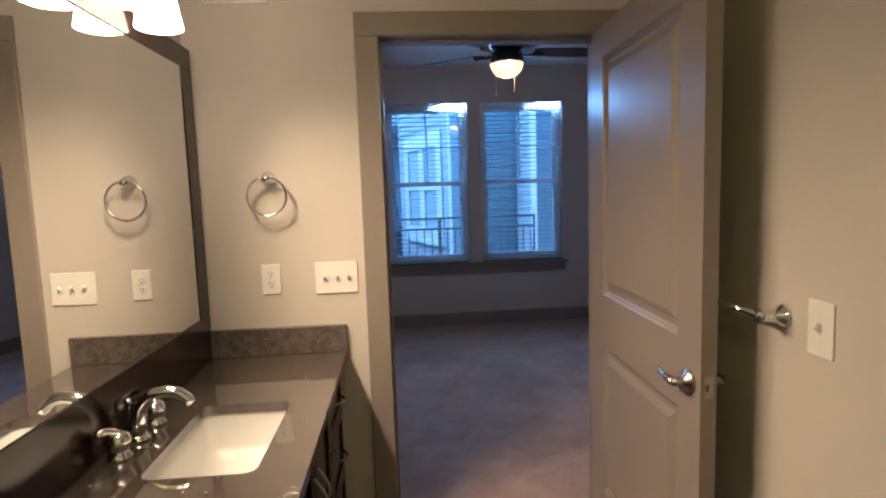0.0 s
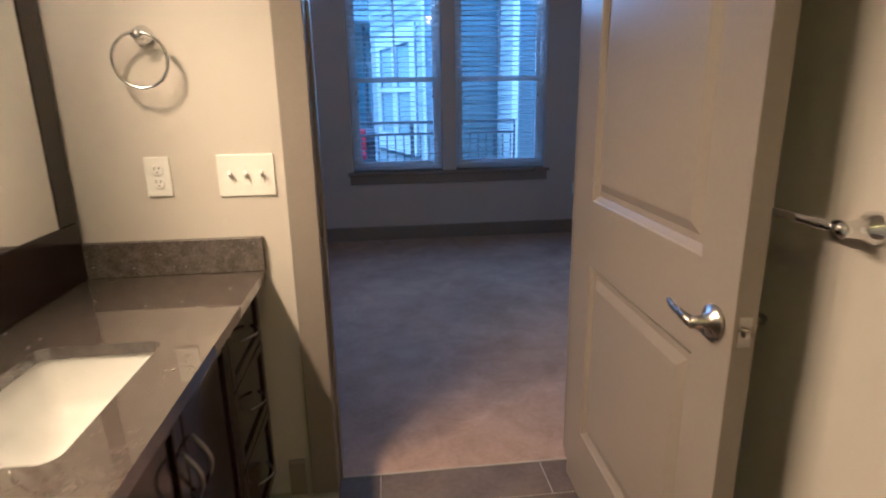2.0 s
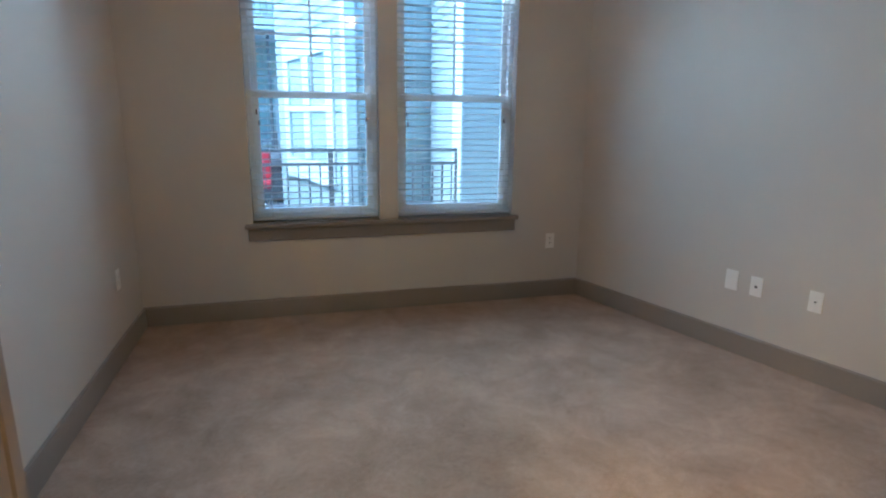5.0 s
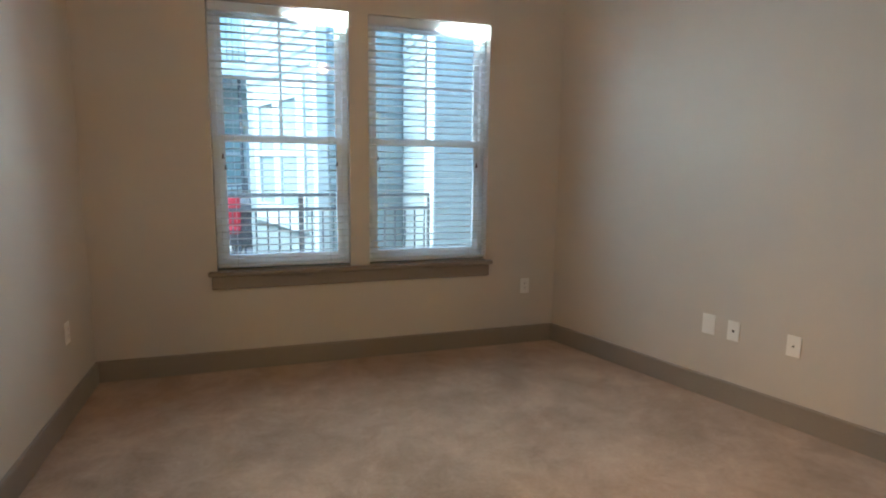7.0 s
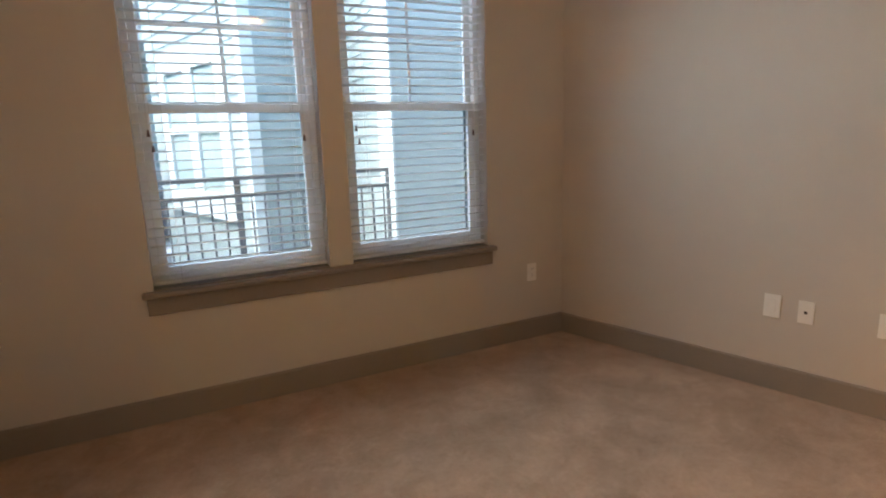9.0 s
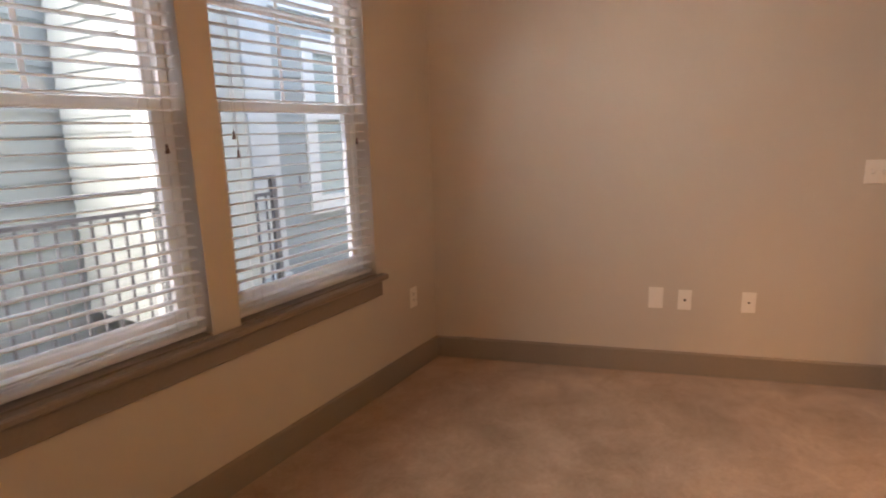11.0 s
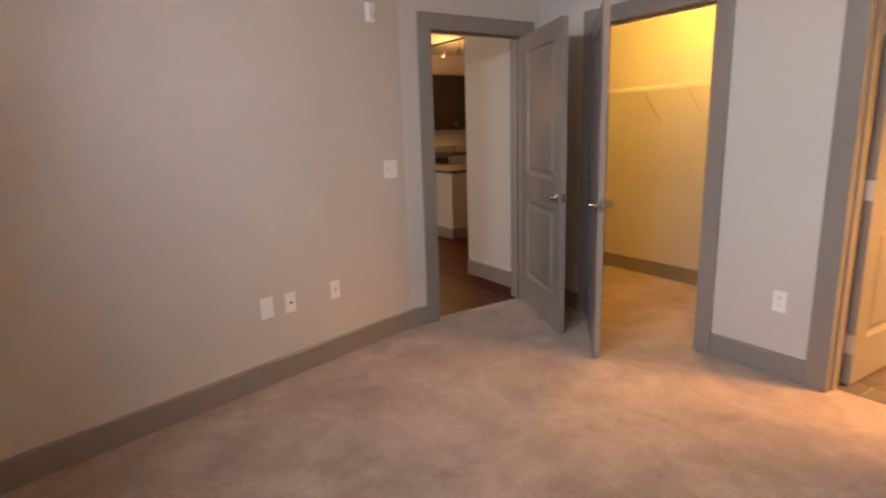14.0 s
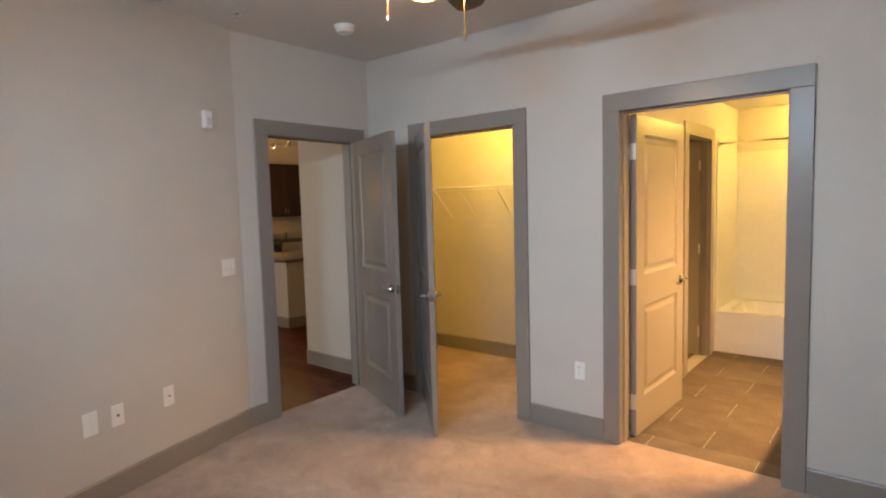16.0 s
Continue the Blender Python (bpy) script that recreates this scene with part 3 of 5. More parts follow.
def slat_mesh(width, depth=0.048, thick=0.0028):
    """A faintly crowned slat, shared by a whole blind."""
    bm = bmesh.new()
    n = 4
    top, low = [], []
    for i in range(n + 1):
        u = i / n - 0.5
        z = 0.0022 * (1 - 4 * u * u)
        top.append([bm.verts.new((x, u * depth, z + thick / 2)) for x in (0, width)])
        low.append([bm.verts.new((x, u * depth, z - thick / 2)) for x in (0, width)])
    for i in range(n):
        bm.faces.new((top[i][0], top[i][1], top[i + 1][1], top[i + 1][0]))
        bm.faces.new((low[i][0], low[i + 1][0], low[i + 1][1], low[i][1]))
    bm.faces.new((top[0][0], low[0][0], low[0][1], top[0][1]))
    bm.faces.new((top[n][0], top[n][1], low[n][1], low[n][0]))
    for e in (0, 1):
        bm.faces.new([top[i][e] for i in range(n + 1)] + [low[i][e] for i in range(n, -1, -1)])
    bmesh.ops.recalc_face_normals(bm, faces=bm.faces[:])
    me = bpy.data.meshes.new("slat")
    bm.to_mesh(me)
    bm.free()
    me.materials.append(SLATM)
    return me


def blind(x0, x1, tilt, seed):
    """A two-inch blind hung in a window recess: headrail, slats, ladder cords, lift cords with tassels, bottom rail."""
    base = thing("venetian_blind", "white two-inch venetian blind lowered with open slats", "blind", "window blinds")
    rnd = random.Random(seed)
    a, b, y = x0 + 0.010, x1 - 0.010, 6.447
    top, bottom = HEAD_Z - 0.003, SILL_Z + 0.024
    part("headrail", box((a, y - 0.029, top - 0.058), (b, y + 0.028, top), 0.004), SLATM, base)
    me = slat_mesh(b - a)
    z = top - 0.085
    while z > bottom + 0.03:
        shared("slat", me, base, pose(a, y, z, tilt + rnd.uniform(-1.3, 1.3), rnd.uniform(-0.12, 0.12), 0))
        z -= 0.0445
    part("bottom_rail", box((a, y - 0.025, bottom - 0.010), (b, y + 0.025, bottom + 0.008), 0.004), SLATM, base)
    for x in (a + 0.12, b - 0.12):
        bm = bmesh.new()
        for dy in (-0.0265, 0.0265):
            rod([(x, y + dy, bottom), (x, y + dy, top - 0.05)], 0.0012, 5, bm)
        part("ladder_cord", bm, CORD, base)
    for x, z in ((a + 0.055, 1.415), (a + 0.068, 1.345), (b - 0.075, 1.375)):
        c = part("lift_cord", rod([(x, y - 0.034, top - 0.05), (x + 0.004, y - 0.036, (top + z) / 2), (x, y - 0.034, z)], 0.0013, 5), CORD, base)
        part("tassel", turned([(0.0, 0.032), (0.004, 0.030), (0.006, 0.012), (0.0085, 0.0), (0.0, -0.001)], (x, y - 0.034, z - 0.028), 10), TASSEL, c, "brown cord tassel")
    return base


for i, (a, b) in enumerate(WIN):
    window("window_%d" % (i + 1), a, b)
    blind(a, b, (-1.5, -2.5)[i], 5 + i)
structure("window_sill", box((-0.040, 6.352, 0.640), (1.918, 6.404, 0.668), 0.006), SHADED_TRIM, "taupe painted window stool, colour darkened for shade", "window sill")
for a, b in WIN:
    structure("window_sill", box((a + 0.001, 6.4045, 0.655), (b - 0.001, 6.484, SILL_Z + 0.0005)), SHADED_TRIM, "taupe painted inner sill, colour darkened for shade", "window sill")
structure("trim", box((-0.022, 6.384, 0.552), (1.900, 6.4045, 0.6395), 0.003), SHADED_TRIM, "taupe painted apron below the sill, colour darkened for shade", "apron")


# ---------- wall plates ----------
def plate(name, label, category, m, wide=0.072, high=0.117, sort="outlet"):
    """A wall plate in local x-z, facing local -y, standing at its centre."""
    base = thing(name, label, category)
    bm = box((-wide / 2, -0.0058, -high / 2), (wide / 2, -0.0003, high / 2), 0.0022, seg=2)
    part("cover", bm, PLATE, base)
    if sort == "outlet":
        for z in (-0.0195, 0.0195):
            o = part("socket", turned([(0.0, 0.003), (0.0155, 0.003), (0.0165, 0.0015), (0.0165, 0.0)], m=pose(0, -0.0056, z, 90, 0, 0) , steps=18), PLATE, base)
            bm = box((-0.0075, -0.0094, z + 0.001), (-0.0053, -0.0084, z + 0.010))
            box((0.0053, -0.0094, z + 0.002), (0.0075, -0.0084, z + 0.009), bm=bm)
            rod([(0, -0.0094, z - 0.007), (0, -0.0084, z - 0.007)], 0.0027, 8, bm)
            part("slot", bm, SLOT, o)
    elif sort == "jack":
        part("jack", turned([(0.0, 0.006), (0.004, 0.006), (0.0052, 0.004), (0.0052, 0.0)], m=pose(0, -0.0056, 0, 90, 0, 0), steps=12), SLOT, base)
    elif sort == "phone":
        part("jack", box((-0.007, -0.0085, -0.007), (0.007, -0.0055, 0.006), 0.001), SLOT, base)
    elif sort == "decora":
        part("insert", box((-0.0165, -0.0078, -0.033), (0.0165, -0.0055, 0.033), 0.0012), PLATE, base)
    else:
        n = int(sort)
        for i in range(n):
            x = (i - (n - 1) / 2) * 0.046
            part("slot", box((x - 0.0055, -0.0062, -0.0125), (x + 0.0055, -0.0056, 0.0125)), CORD, base)
            up = -1
            part("toggle", box((-0.0042, -0.019, -0.0065), (0.0042, 0.0, 0.0065), 0.0016, m=pose(x, -0.0060, 0.002 * up, 42 * up, 0, 0)), PLATE, base)
            for z in (-0.030, 0.030):
                part("screw", turned([(0.0, 0.0012), (0.0024, 0.0010), (0.003, 0.0)], m=pose(x, -0.0057, z, 90, 0, 0), steps=8), PLATE, base)
    base.matrix_basis = m
    return base


SLANT = math.degrees(math.atan2(-2.327, 0.659))     # the slanted wall's direction


def on_slant(y, z):
    return pose(2.4575 + 0.2832 * (6.405 - y), y, z, 0, 0, SLANT)


plate("wall_outlet", "white duplex outlet plate on the bathroom wall", "outlet", pose(-0.376, 2.735, 1.128), sort="outlet")
plate("light_switch", "white triple toggle switch plate by the casing", "light switch", pose(-0.123, 2.735, 1.125), 0.165, 0.125, sort="3")
plate("light_switch", "white single toggle switch plate beside the towel bar", "light switch", pose(1.045, 1.650, 1.126, 0, 0, -90), 0.075, 0.124, sort="1")
plate("wall_outlet", "white decorator outlet plate low on slanted wall", "outlet", on_slant(5.163, 0.447), 0.078, 0.122, sort="decora")
plate("data_outlet", "white phone jack plate low on slanted wall", "outlet", on_slant(5.018, 0.441), 0.070, 0.115, sort="phone")
plate("coax_outlet", "white cable jack plate low on slanted wall", "outlet", on_slant(4.708, 0.441), 0.070, 0.115, sort="jack")
plate("light_switch", "white double toggle switch plate on slanted wall", "light switch", on_slant(4.205, 1.140), 0.116, 0.117, sort="2")
plate("wall_outlet", "white duplex outlet plate under the window", "outlet", pose(2.208, 6.405, 0.452), sort="outlet")
plate("wall_outlet", "white duplex outlet plate between the two doors", "outlet", pose(1.214, 2.86, 0.423, 0, 0, 180), sort="outlet")
plate("wall_outlet", "white outlet plate low on bedroom wall", "outlet", pose(-0.71, 5.93, 0.46, 0, 0, 90), sort="outlet")

sensor = thing("wall_sensor", "small white wall sensor high on slanted wall", "sensor")
part("housing", box((-0.031, -0.034, -0.056), (0.031, -0.0005, 0.056), 0.008, seg=2), PLATE, sensor)
part("lens", box((-0.022, -0.0375, -0.035), (0.022, -0.0335, 0.012), 0.003), PORCELAIN, sensor)
sensor.matrix_basis = on_slant(4.322, 2.092)

smoke = thing("smoke_detector", "round white smoke detector on the ceiling", "smoke detector", "", (2.515, 3.60, H))
part("housing", turned([(0.0, -0.042), (0.040, -0.042), (0.055, -0.036), (0.064, -0.020), (0.066, -0.008), (0.068, 0.0)], steps=32), PLATE, smoke, smooth=True)
part("vent_ring", turned([(0.046, -0.0395), (0.050, -0.044), (0.054, -0.0365)], caps=False), PLATE, smoke)
sprinkler = thing("sprinkler_head", "small chrome sprinkler head in the ceiling", "sprinkler", "", (2.81, 4.21, H))
part("escutcheon", turned([(0.0, -0.006), (0.020, -0.006), (0.032, 0.0)], steps=20), CHROME, sprinkler)
part("deflector", turned([(0.0, -0.034), (0.013, -0.034), (0.013, -0.031), (0.004, -0.028), (0.006, -0.006)], steps=14), CHROME, sprinkler)

# ---------- ceiling fan ----------
fan = thing("ceiling_fan", "dark bronze five-blade ceiling fan with lit bowl light", "ceiling fan", "", (FAN[0], FAN[1], H))
part("canopy", turned([(0.0, 0.0), (0.085, 0.0), (0.088, -0.020), (0.070, -0.055), (0.030, -0.070), (0.0, -0.070)], steps=32), BRONZE, fan, smooth=True)
part("motor_housing", turned([(0.0, -0.065), (0.050, -0.068), (0.115, -0.105), (0.132, -0.140), (0.134, -0.215), (0.118, -0.255), (0.085, -0.275), (0.0, -0.276)], steps=36), BRONZE, fan, smooth=True)
part("light_collar", turned([(0.0, -0.274), (0.085, -0.276), (0.112, -0.300), (0.122, -0.345), (0.122, -0.372), (0.0, -0.3725)], steps=32), BRONZE, fan, smooth=True)
part("light_bowl", turned([(0.117, -0.373), (0.116, -0.388), (0.102, -0.422), (0.074, -0.450), (0.038, -0.467), (0.0, -0.473)], steps=32), BOWL_GLOW, fan, "lit frosted glass bowl", True)
for k in range(5):
    ang = 3 + 72 * k
    m = pose(0, 0, -0.300, 0, 0, ang)
    iron = rod([(0.10, 0, 0.0), (0.15, 0, -0.012), (0.20, 0, -0.006), (0.26, 0, 0.0)], [0.014, 0.012, 0.014, 0.022], 8, None, 0.4)
    iron.transform(m)
    holder = part("blade_iron", iron, BRONZE, fan)
    bm = bmesh.new()
    outline = [(0.20, -0.050), (0.24, -0.060), (0.50, -0.070), (0.62, -0.066), (0.655, -0.045), (0.665, 0.0), (0.655, 0.045), (0.62, 0.066), (0.50, 0.070), (0.24, 0.060), (0.20, 0.050)]
    prism(outline, 0.004, 0.011, bm)
    bm.transform(m @ pose(0, 0, 0, -12, 0, 0))
    part("blade", bm, BLADE, holder)
for x, y, z in ((-0.10, -0.10, -0.575), (0.075, 0.11, -0.515)):
    c = part("pull_chain", rod([(x, y, -0.335), (x, y, z)], 0.0022, 6), BRASS, fan, "thin brass pull chain")
    part("pull_knob", turned([(0.0, 0.0), (0.004, -0.006), (0.006, -0.022), (0.004, -0.036), (0.0, -0.038)], (x, y, z), 10), BRASS, c)

# ---------- bathroom: vanity ----------
CT, CF, CY0, CY1 = 0.828, -0.098, 0.93, 2.734        # counter top, front edge, ends
SX0, SX1, SY0, SY1 = -0.480, -0.218, 1.772, 2.212    # sink cut-out


def rounded_rect(x0, y0, x1, y1, r, n=5):
    pts = []
    for cx, cy, a in ((x1 - r, y1 - r, 0), (x0 + r, y1 - r, 90), (x0 + r, y0 + r, 180), (x1 - r, y0 + r, 270)):
        pts += [(cx + r * math.cos(radians(a + 90 * i / n)), cy + r * math.sin(radians(a + 90 * i / n))) for i in range(n + 1)]
    return pts


def counter_slab():
    """A slab with a rounded cut-out: ring of faces between the outer edge and the hole."""
    bm = bmesh.new()
    hole = rounded_rect(SX0, SY0, SX1, SY1, 0.030)
    x0, x1, y0, y1 = -0.649, CF, CY0, CY1
    cx, cy = (SX0 + SX1) / 2, (SY0 + SY1) / 2
    outer = []
    for x, y in hole:
        dx, dy = x - cx, y - cy
        k = min(((x1 - cx) / dx if dx > 0 else (x0 - cx) / dx) if abs(dx) > 1e-9 else 1e9, ((y1 - cy) / dy if dy > 0 else (y0 - cy) / dy) if abs(dy) > 1e-9 else 1e9)
        outer.append((cx + dx * k, cy + dy * k))
    # the four outer corners replace the ray ends nearest to them
    for c in ((x1, y1), (x0, y1), (x0, y0), (x1, y0)):
        i = min(range(len(outer)), key=lambda j: (outer[j][0] - c[0]) ** 2 + (outer[j][1] - c[1]) ** 2)
        outer[i] = c
    zt, zb = CT, CT - 0.030
    rows = [[bm.verts.new((x, y, z)) for x, y in ring] for ring, z in ((hole, zb), (hole, zt - 0.002), (outer, zt), (outer, zb))]
    n = len(hole)
    for r, q in ((0, 1), (1, 2), (2, 3), (3, 0)):
        for i in range(n):
            bm.faces.new((rows[r][i], rows[r][(i + 1) % n], rows[q][(i + 1) % n], rows[q][i]))
    return bm


counter = thing("vanity_counter", "dark speckled quartz vanity countertop with backsplash", "countertop", "", (0, 0, 0))
part("slab", counter_slab(), QUARTZ, counter)
part("backsplash", box((-0.620, 2.714, CT), (-0.093, 2.7345, 0.936), 0.002), HONED, counter)
rnd = random.Random(11)
bm = bmesh.new()
for _ in range(120):
    x, y = rnd.uniform(-0.64, -0.105), rnd.uniform(1.0, 2.70)
    if SX0 - 0.01 < x < SX1 + 0.01 and SY0 - 0.01 < y < SY1 + 0.01:
        continue
    r = rnd.choice((0.0012, 0.0016, 0.0022, 0.0035))
    pts = [(x + r * rnd.uniform(0.5, 1.3) * math.cos(k * 1.2566), y + r * rnd.uniform(0.5, 1.3) * math.sin(k * 1.2566)) for k in range(5)]
    bm.faces.new([bm.verts.new((px, py, CT + 0.0002)) for px, py in pts])
for _ in range(30):
    x, z, r = rnd.uniform(-0.615, -0.1), rnd.uniform(0.835, 0.92), rnd.choice((0.0012, 0.0018, 0.003))
    pts = [(x + r * rnd.uniform(0.5, 1.3) * math.cos(k * 1.2566), z + r * rnd.uniform(0.5, 1.3) * math.sin(k * 1.2566)) for k in range(5)]
    bm.faces.new([bm.verts.new((px, 2.7137, pz)) for px, pz in pts])
tagged(part("fleck", bm, FLECK, counter, "pale mineral flecks"), kind="stuff")

# sink bowl
bm = bmesh.new()
levels = [(0.006, CT - 0.0305), (0.004, CT - 0.034), (-0.004, CT - 0.060), (-0.014, CT - 0.120), (-0.040, CT - 0.150), (-0.095, CT - 0.158)]
rings = []
for grow, z in levels:
    rings.append([bm.verts.new((x, y, z)) for x, y in rounded_rect(SX0 - grow, SY0 - grow, SX1 + grow, SY1 + grow, max(0.015, 0.032 + grow * 0.2), 5)])
for a, b in zip(rings, rings[1:]):
    for i in range(len(a)):
        bm.faces.new((a[i], a[(i + 1) % len(a)], b[(i + 1) % len(a)], b[i]))
bm.faces.new(rings[-1])
sink = thing("sink", "white rectangular undermount porcelain sink", "sink", "", (0, 0, 0))
part("basin", bm, PORCELAIN, sink, smooth=True)
part("drain", turned([(0.0, 0.004), (0.018, 0.004), (0.022, 0.0)], (-0.345, 1.97, CT - 0.1575), 18), CHROME, sink, "chrome drain")

# faucet: spout and two handles
faucet = thing("faucet", "polished chrome widespread faucet with two lever handles", "faucet", "", (0, 0, 0))
bm = turned([(0.0, 0.0), (0.030, 0.0), (0.030, 0.006), (0.022, 0.014), (0.018, 0.030), (0.0, 0.032)], (-0.572, 1.995, CT), 24)
spout = [(-0.574, 1.995, CT + 0.015), (-0.572, 1.995, CT + 0.050), (-0.562, 1.995, CT + 0.085), (-0.544, 1.995, CT + 0.106), (-0.518, 1.995, CT + 0.122), (-0.488, 1.995, CT + 0.126), (-0.460, 1.995, CT + 0.119), (-0.440, 1.995, CT + 0.102), (-0.432, 1.995, CT + 0.090)]
rod(spout, [0.023, 0.021, 0.0195, 0.018, 0.0165, 0.0155, 0.015, 0.015, 0.0135], 18, bm)
part("spout", bm, CHROME, faucet, smooth=True)
part("lift_rod", turned([(0.0, 0.088), (0.007, 0.086), (0.0085, 0.078), (0.004, 0.068), (0.0028, 0.062), (0.0028, 0.0), (0.0, 0.0)], (-0.600, 2.010, CT + 0.02), 12), CHROME, faucet, smooth=True)
for y, side in ((1.893, -1), (2.097, 1)):
    bm = turned([(0.0, 0.0), (0.030, 0.0), (0.031, 0.005), (0.026, 0.010), (0.022, 0.018), (0.023, 0.026), (0.028, 0.036), (0.029, 0.046), (0.024, 0.058), (0.013, 0.066), (0.0, 0.068)], (-0.572, y, CT), 28)
    rod([(-0.570, y, CT + 0.058), (-0.577, y + side * 0.016, CT + 0.072), (-0.586, y + side * 0.033, CT + 0.080), (-0.594, y + side * 0.046, CT + 0.080), (-0.598, y + side * 0.052, CT + 0.077)], [0.013, 0.011, 0.0095, 0.010, 0.005], 14, bm)
    part("handle", bm, CHROME, faucet, smooth=True)

# vanity cabinet units
CBX = -0.128


def cabinet(name, label, y0, y1, fronts, top=CT - 0.0305):
    """A cabinet unit: body with toe kick, and fronts (door or drawer) with arched pulls."""
    base = thing(name, label, "bathroom cabinet", "vanity units")
    bm = box((-0.648, y0 + 0.0005, 0.09), (CBX - 0.019, y1 - 0.0005, top))
    box((-0.648, y0 + 0.0005, 0.0), (CBX - 0.085, y1 - 0.0005, 0.09), 0, bm)
    part("body", bm, ESPRESSO, base)
    for sort, a, b, z0, z1, side in fronts:
        g = 0.003
        bm = bmesh.new()
        st = 0.045 if sort == "door" else 0.028
        x1 = CBX
        box((CBX - 0.018, a + g, z0 + g), (x1, a + g + st, z1 - g), 0.002, bm)
        box((CBX - 0.018, b - g - st, z0 + g), (x1, b - g, z1 - g), 0.002, bm)
        box((CBX - 0.018, a + g + st, z0 + g), (x1, b - g - st, z0 + g + st), 0.002, bm)
        box((CBX - 0.018, a + g + st, z1 - g - st), (x1, b - g - st, z1 - g), 0.002, bm)
        box((CBX - 0.017, a + g + st - 0.002, z0 + g + st - 0.002), (x1 - 0.008, b - g - st + 0.002, z1 - g - st + 0.002), 0, bm)
        o = part("door" if sort == "door" else "drawer_front", bm, ESPRESSO, base)
        pull = []
        if sort == "door":
            y, zc, ln = (b - 0.030 if side > 0 else a + 0.030), z1 - 0.17, 0.13
            for i in range(9):
                u = i / 8
                pull.append((CBX + 0.004 + 0.032 * math.sin(math.pi * u), y, zc + ln * (u - 0.5)))
        else:
            y, zc, ln = (a + b) / 2, (z0 + z1) / 2, 0.11
            for i in range(9):
                u = i / 8
                pull.append((CBX + 0.002 + 0.032 * math.sin(math.pi * u), y + ln * (u - 0.5), zc))
        part("handle", rod(pull, 0.0045, 8, None, 0.7), NICKEL, o, "satin nickel arched pull", True)
    return base


cabinet("vanity_cabinet", "dark espresso drawer unit under the vanity counter", 2.36, 2.72, [("drawer", 2.36, 2.72, 0.60, 0.795, 1), ("drawer", 2.36, 2.72, 0.36, 0.60, 1), ("drawer", 2.36, 2.72, 0.10, 0.36, 1)])
cabinet("vanity_cabinet", "dark espresso two-door sink cabinet under the counter", 1.66, 2.36, [("door", 1.66, 2.01, 0.10, 0.795, 1), ("door", 2.01, 2.36, 0.10, 0.795, -1)], 0.64)
cabinet("vanity_cabinet", "dark espresso two-door cabinet under the counter", 0.95, 1.66, [("door", 0.95, 1.305, 0.10, 0.795, 1), ("door", 1.305, 1.66, 0.10, 0.795, -1)])

# mirror in a dark frame that stands on the counter
mirror = thing("mirror", "large wall mirror in a dark espresso wood frame", "mirror", "", (0, 0, 0))
MY0, MY1, MZ0, MZ1 = 0.93, 2.722, CT + 0.001, 2.000
bm = bmesh.new()
box((-0.6495, MY0, MZ0), (-0.616, MY1, 1.003), 0.003, bm)
box((-0.6495, MY0, 1.922), (-0.616, MY1, MZ1), 0.003, bm)
box((-0.6495, 2.627, 1.003), (-0.616, MY1, 1.922), 0.003, bm)
box((-0.6495, MY0, 1.003), (-0.616, MY0 + 0.095, 1.922), 0.003, bm)
part("frame", bm, ESPRESSO, mirror)
bm = bmesh.new()
bm.faces.new([bm.verts.new(c) for c in ((-0.620, MY0 + 0.09, 1.0), (-0.620, 2.63, 1.0), (-0.620, 2.63, 1.925), (-0.620, MY0 + 0.09, 1.925))])
merge(bm, box((-0.6485, MY0 + 0.09, 1.0), (-0.6202, 2.63, 1.925)))
part("mirror_glass", bm, MIRROR, mirror, "silvered mirror glass")

# vanity light bar
vlight = thing("vanity_light", "chrome vanity light bar with lit frosted bell shades", "wall lamp", "", (0, 0, 0))
part("back_plate", box((-0.6495, 1.46, 2.090), (-0.622, 2.36, 2.150), 0.008, seg=2), NICKEL, vlight)
for y in VANITY_Y:
    a = part("arm", rod([(-0.625, y, 2.12), (-0.59, y, 2.140), (-0.555, y, 2.138), (-0.537, y, 2.120), (-0.537, y, 2.100)], 0.008, 10), NICKEL, vlight, smooth=True)
    part("shade_holder", turned([(0.0, 0.0), (0.024, 0.0), (0.030, -0.024), (0.0, -0.026)], (-0.537, y, 2.104), 20), NICKEL, a, smooth=True)
    part("shade", turned([(0.028, -0.020), (0.040, -0.030), (0.050, -0.070), (0.059, -0.115), (0.0665, -0.156), (0.063, -0.158), (0.055, -0.115), (0.046, -0.072), (0.036, -0.034), (0.024, -0.026)], (-0.537, y, 2.104), 28, caps=False), SHADE_GLOW, a, "lit frosted glass bell shade", True)

# towel ring, towel bar, wall register
ring = thing("towel_ring", "polished chrome towel ring on the bathroom wall", "towel ring", "", (0, 0, 0))
part("post", turned([(0.0, 0.0), (0.027, 0.0), (0.027, 0.008), (0.016, 0.016), (0.012, 0.044), (0.015, 0.050), (0.0, 0.053)], m=pose(-0.362, 2.7345, 1.520, 90, 0, 0), steps=24), CHROME, ring, smooth=True)
part("ring", rod(arc((-0.363, 2.690, 1.452), 0.073, 90, 449, 40), 0.0048, 10), CHROME, ring, smooth=True)
bar = thing("towel_bar", "polished chrome towel bar on the wall behind the door", "towel bar", "", (0, 0, 0))
for y in (1.770, 2.375):
    part("post", turned([(0.0, 0.0), (0.027, 0.0), (0.027, 0.009), (0.017, 0.016), (0.013, 0.050), (0.016, 0.068), (0.0, 0.072)], m=pose(1.0445, y, 1.130, 0, -90, 0), steps=24), CHROME, bar, smooth=True)
part("rail", rod([(0.985, 1.762, 1.130), (0.985, 2.383, 1.130)], 0.0085, 14), CHROME, bar, smooth=True)
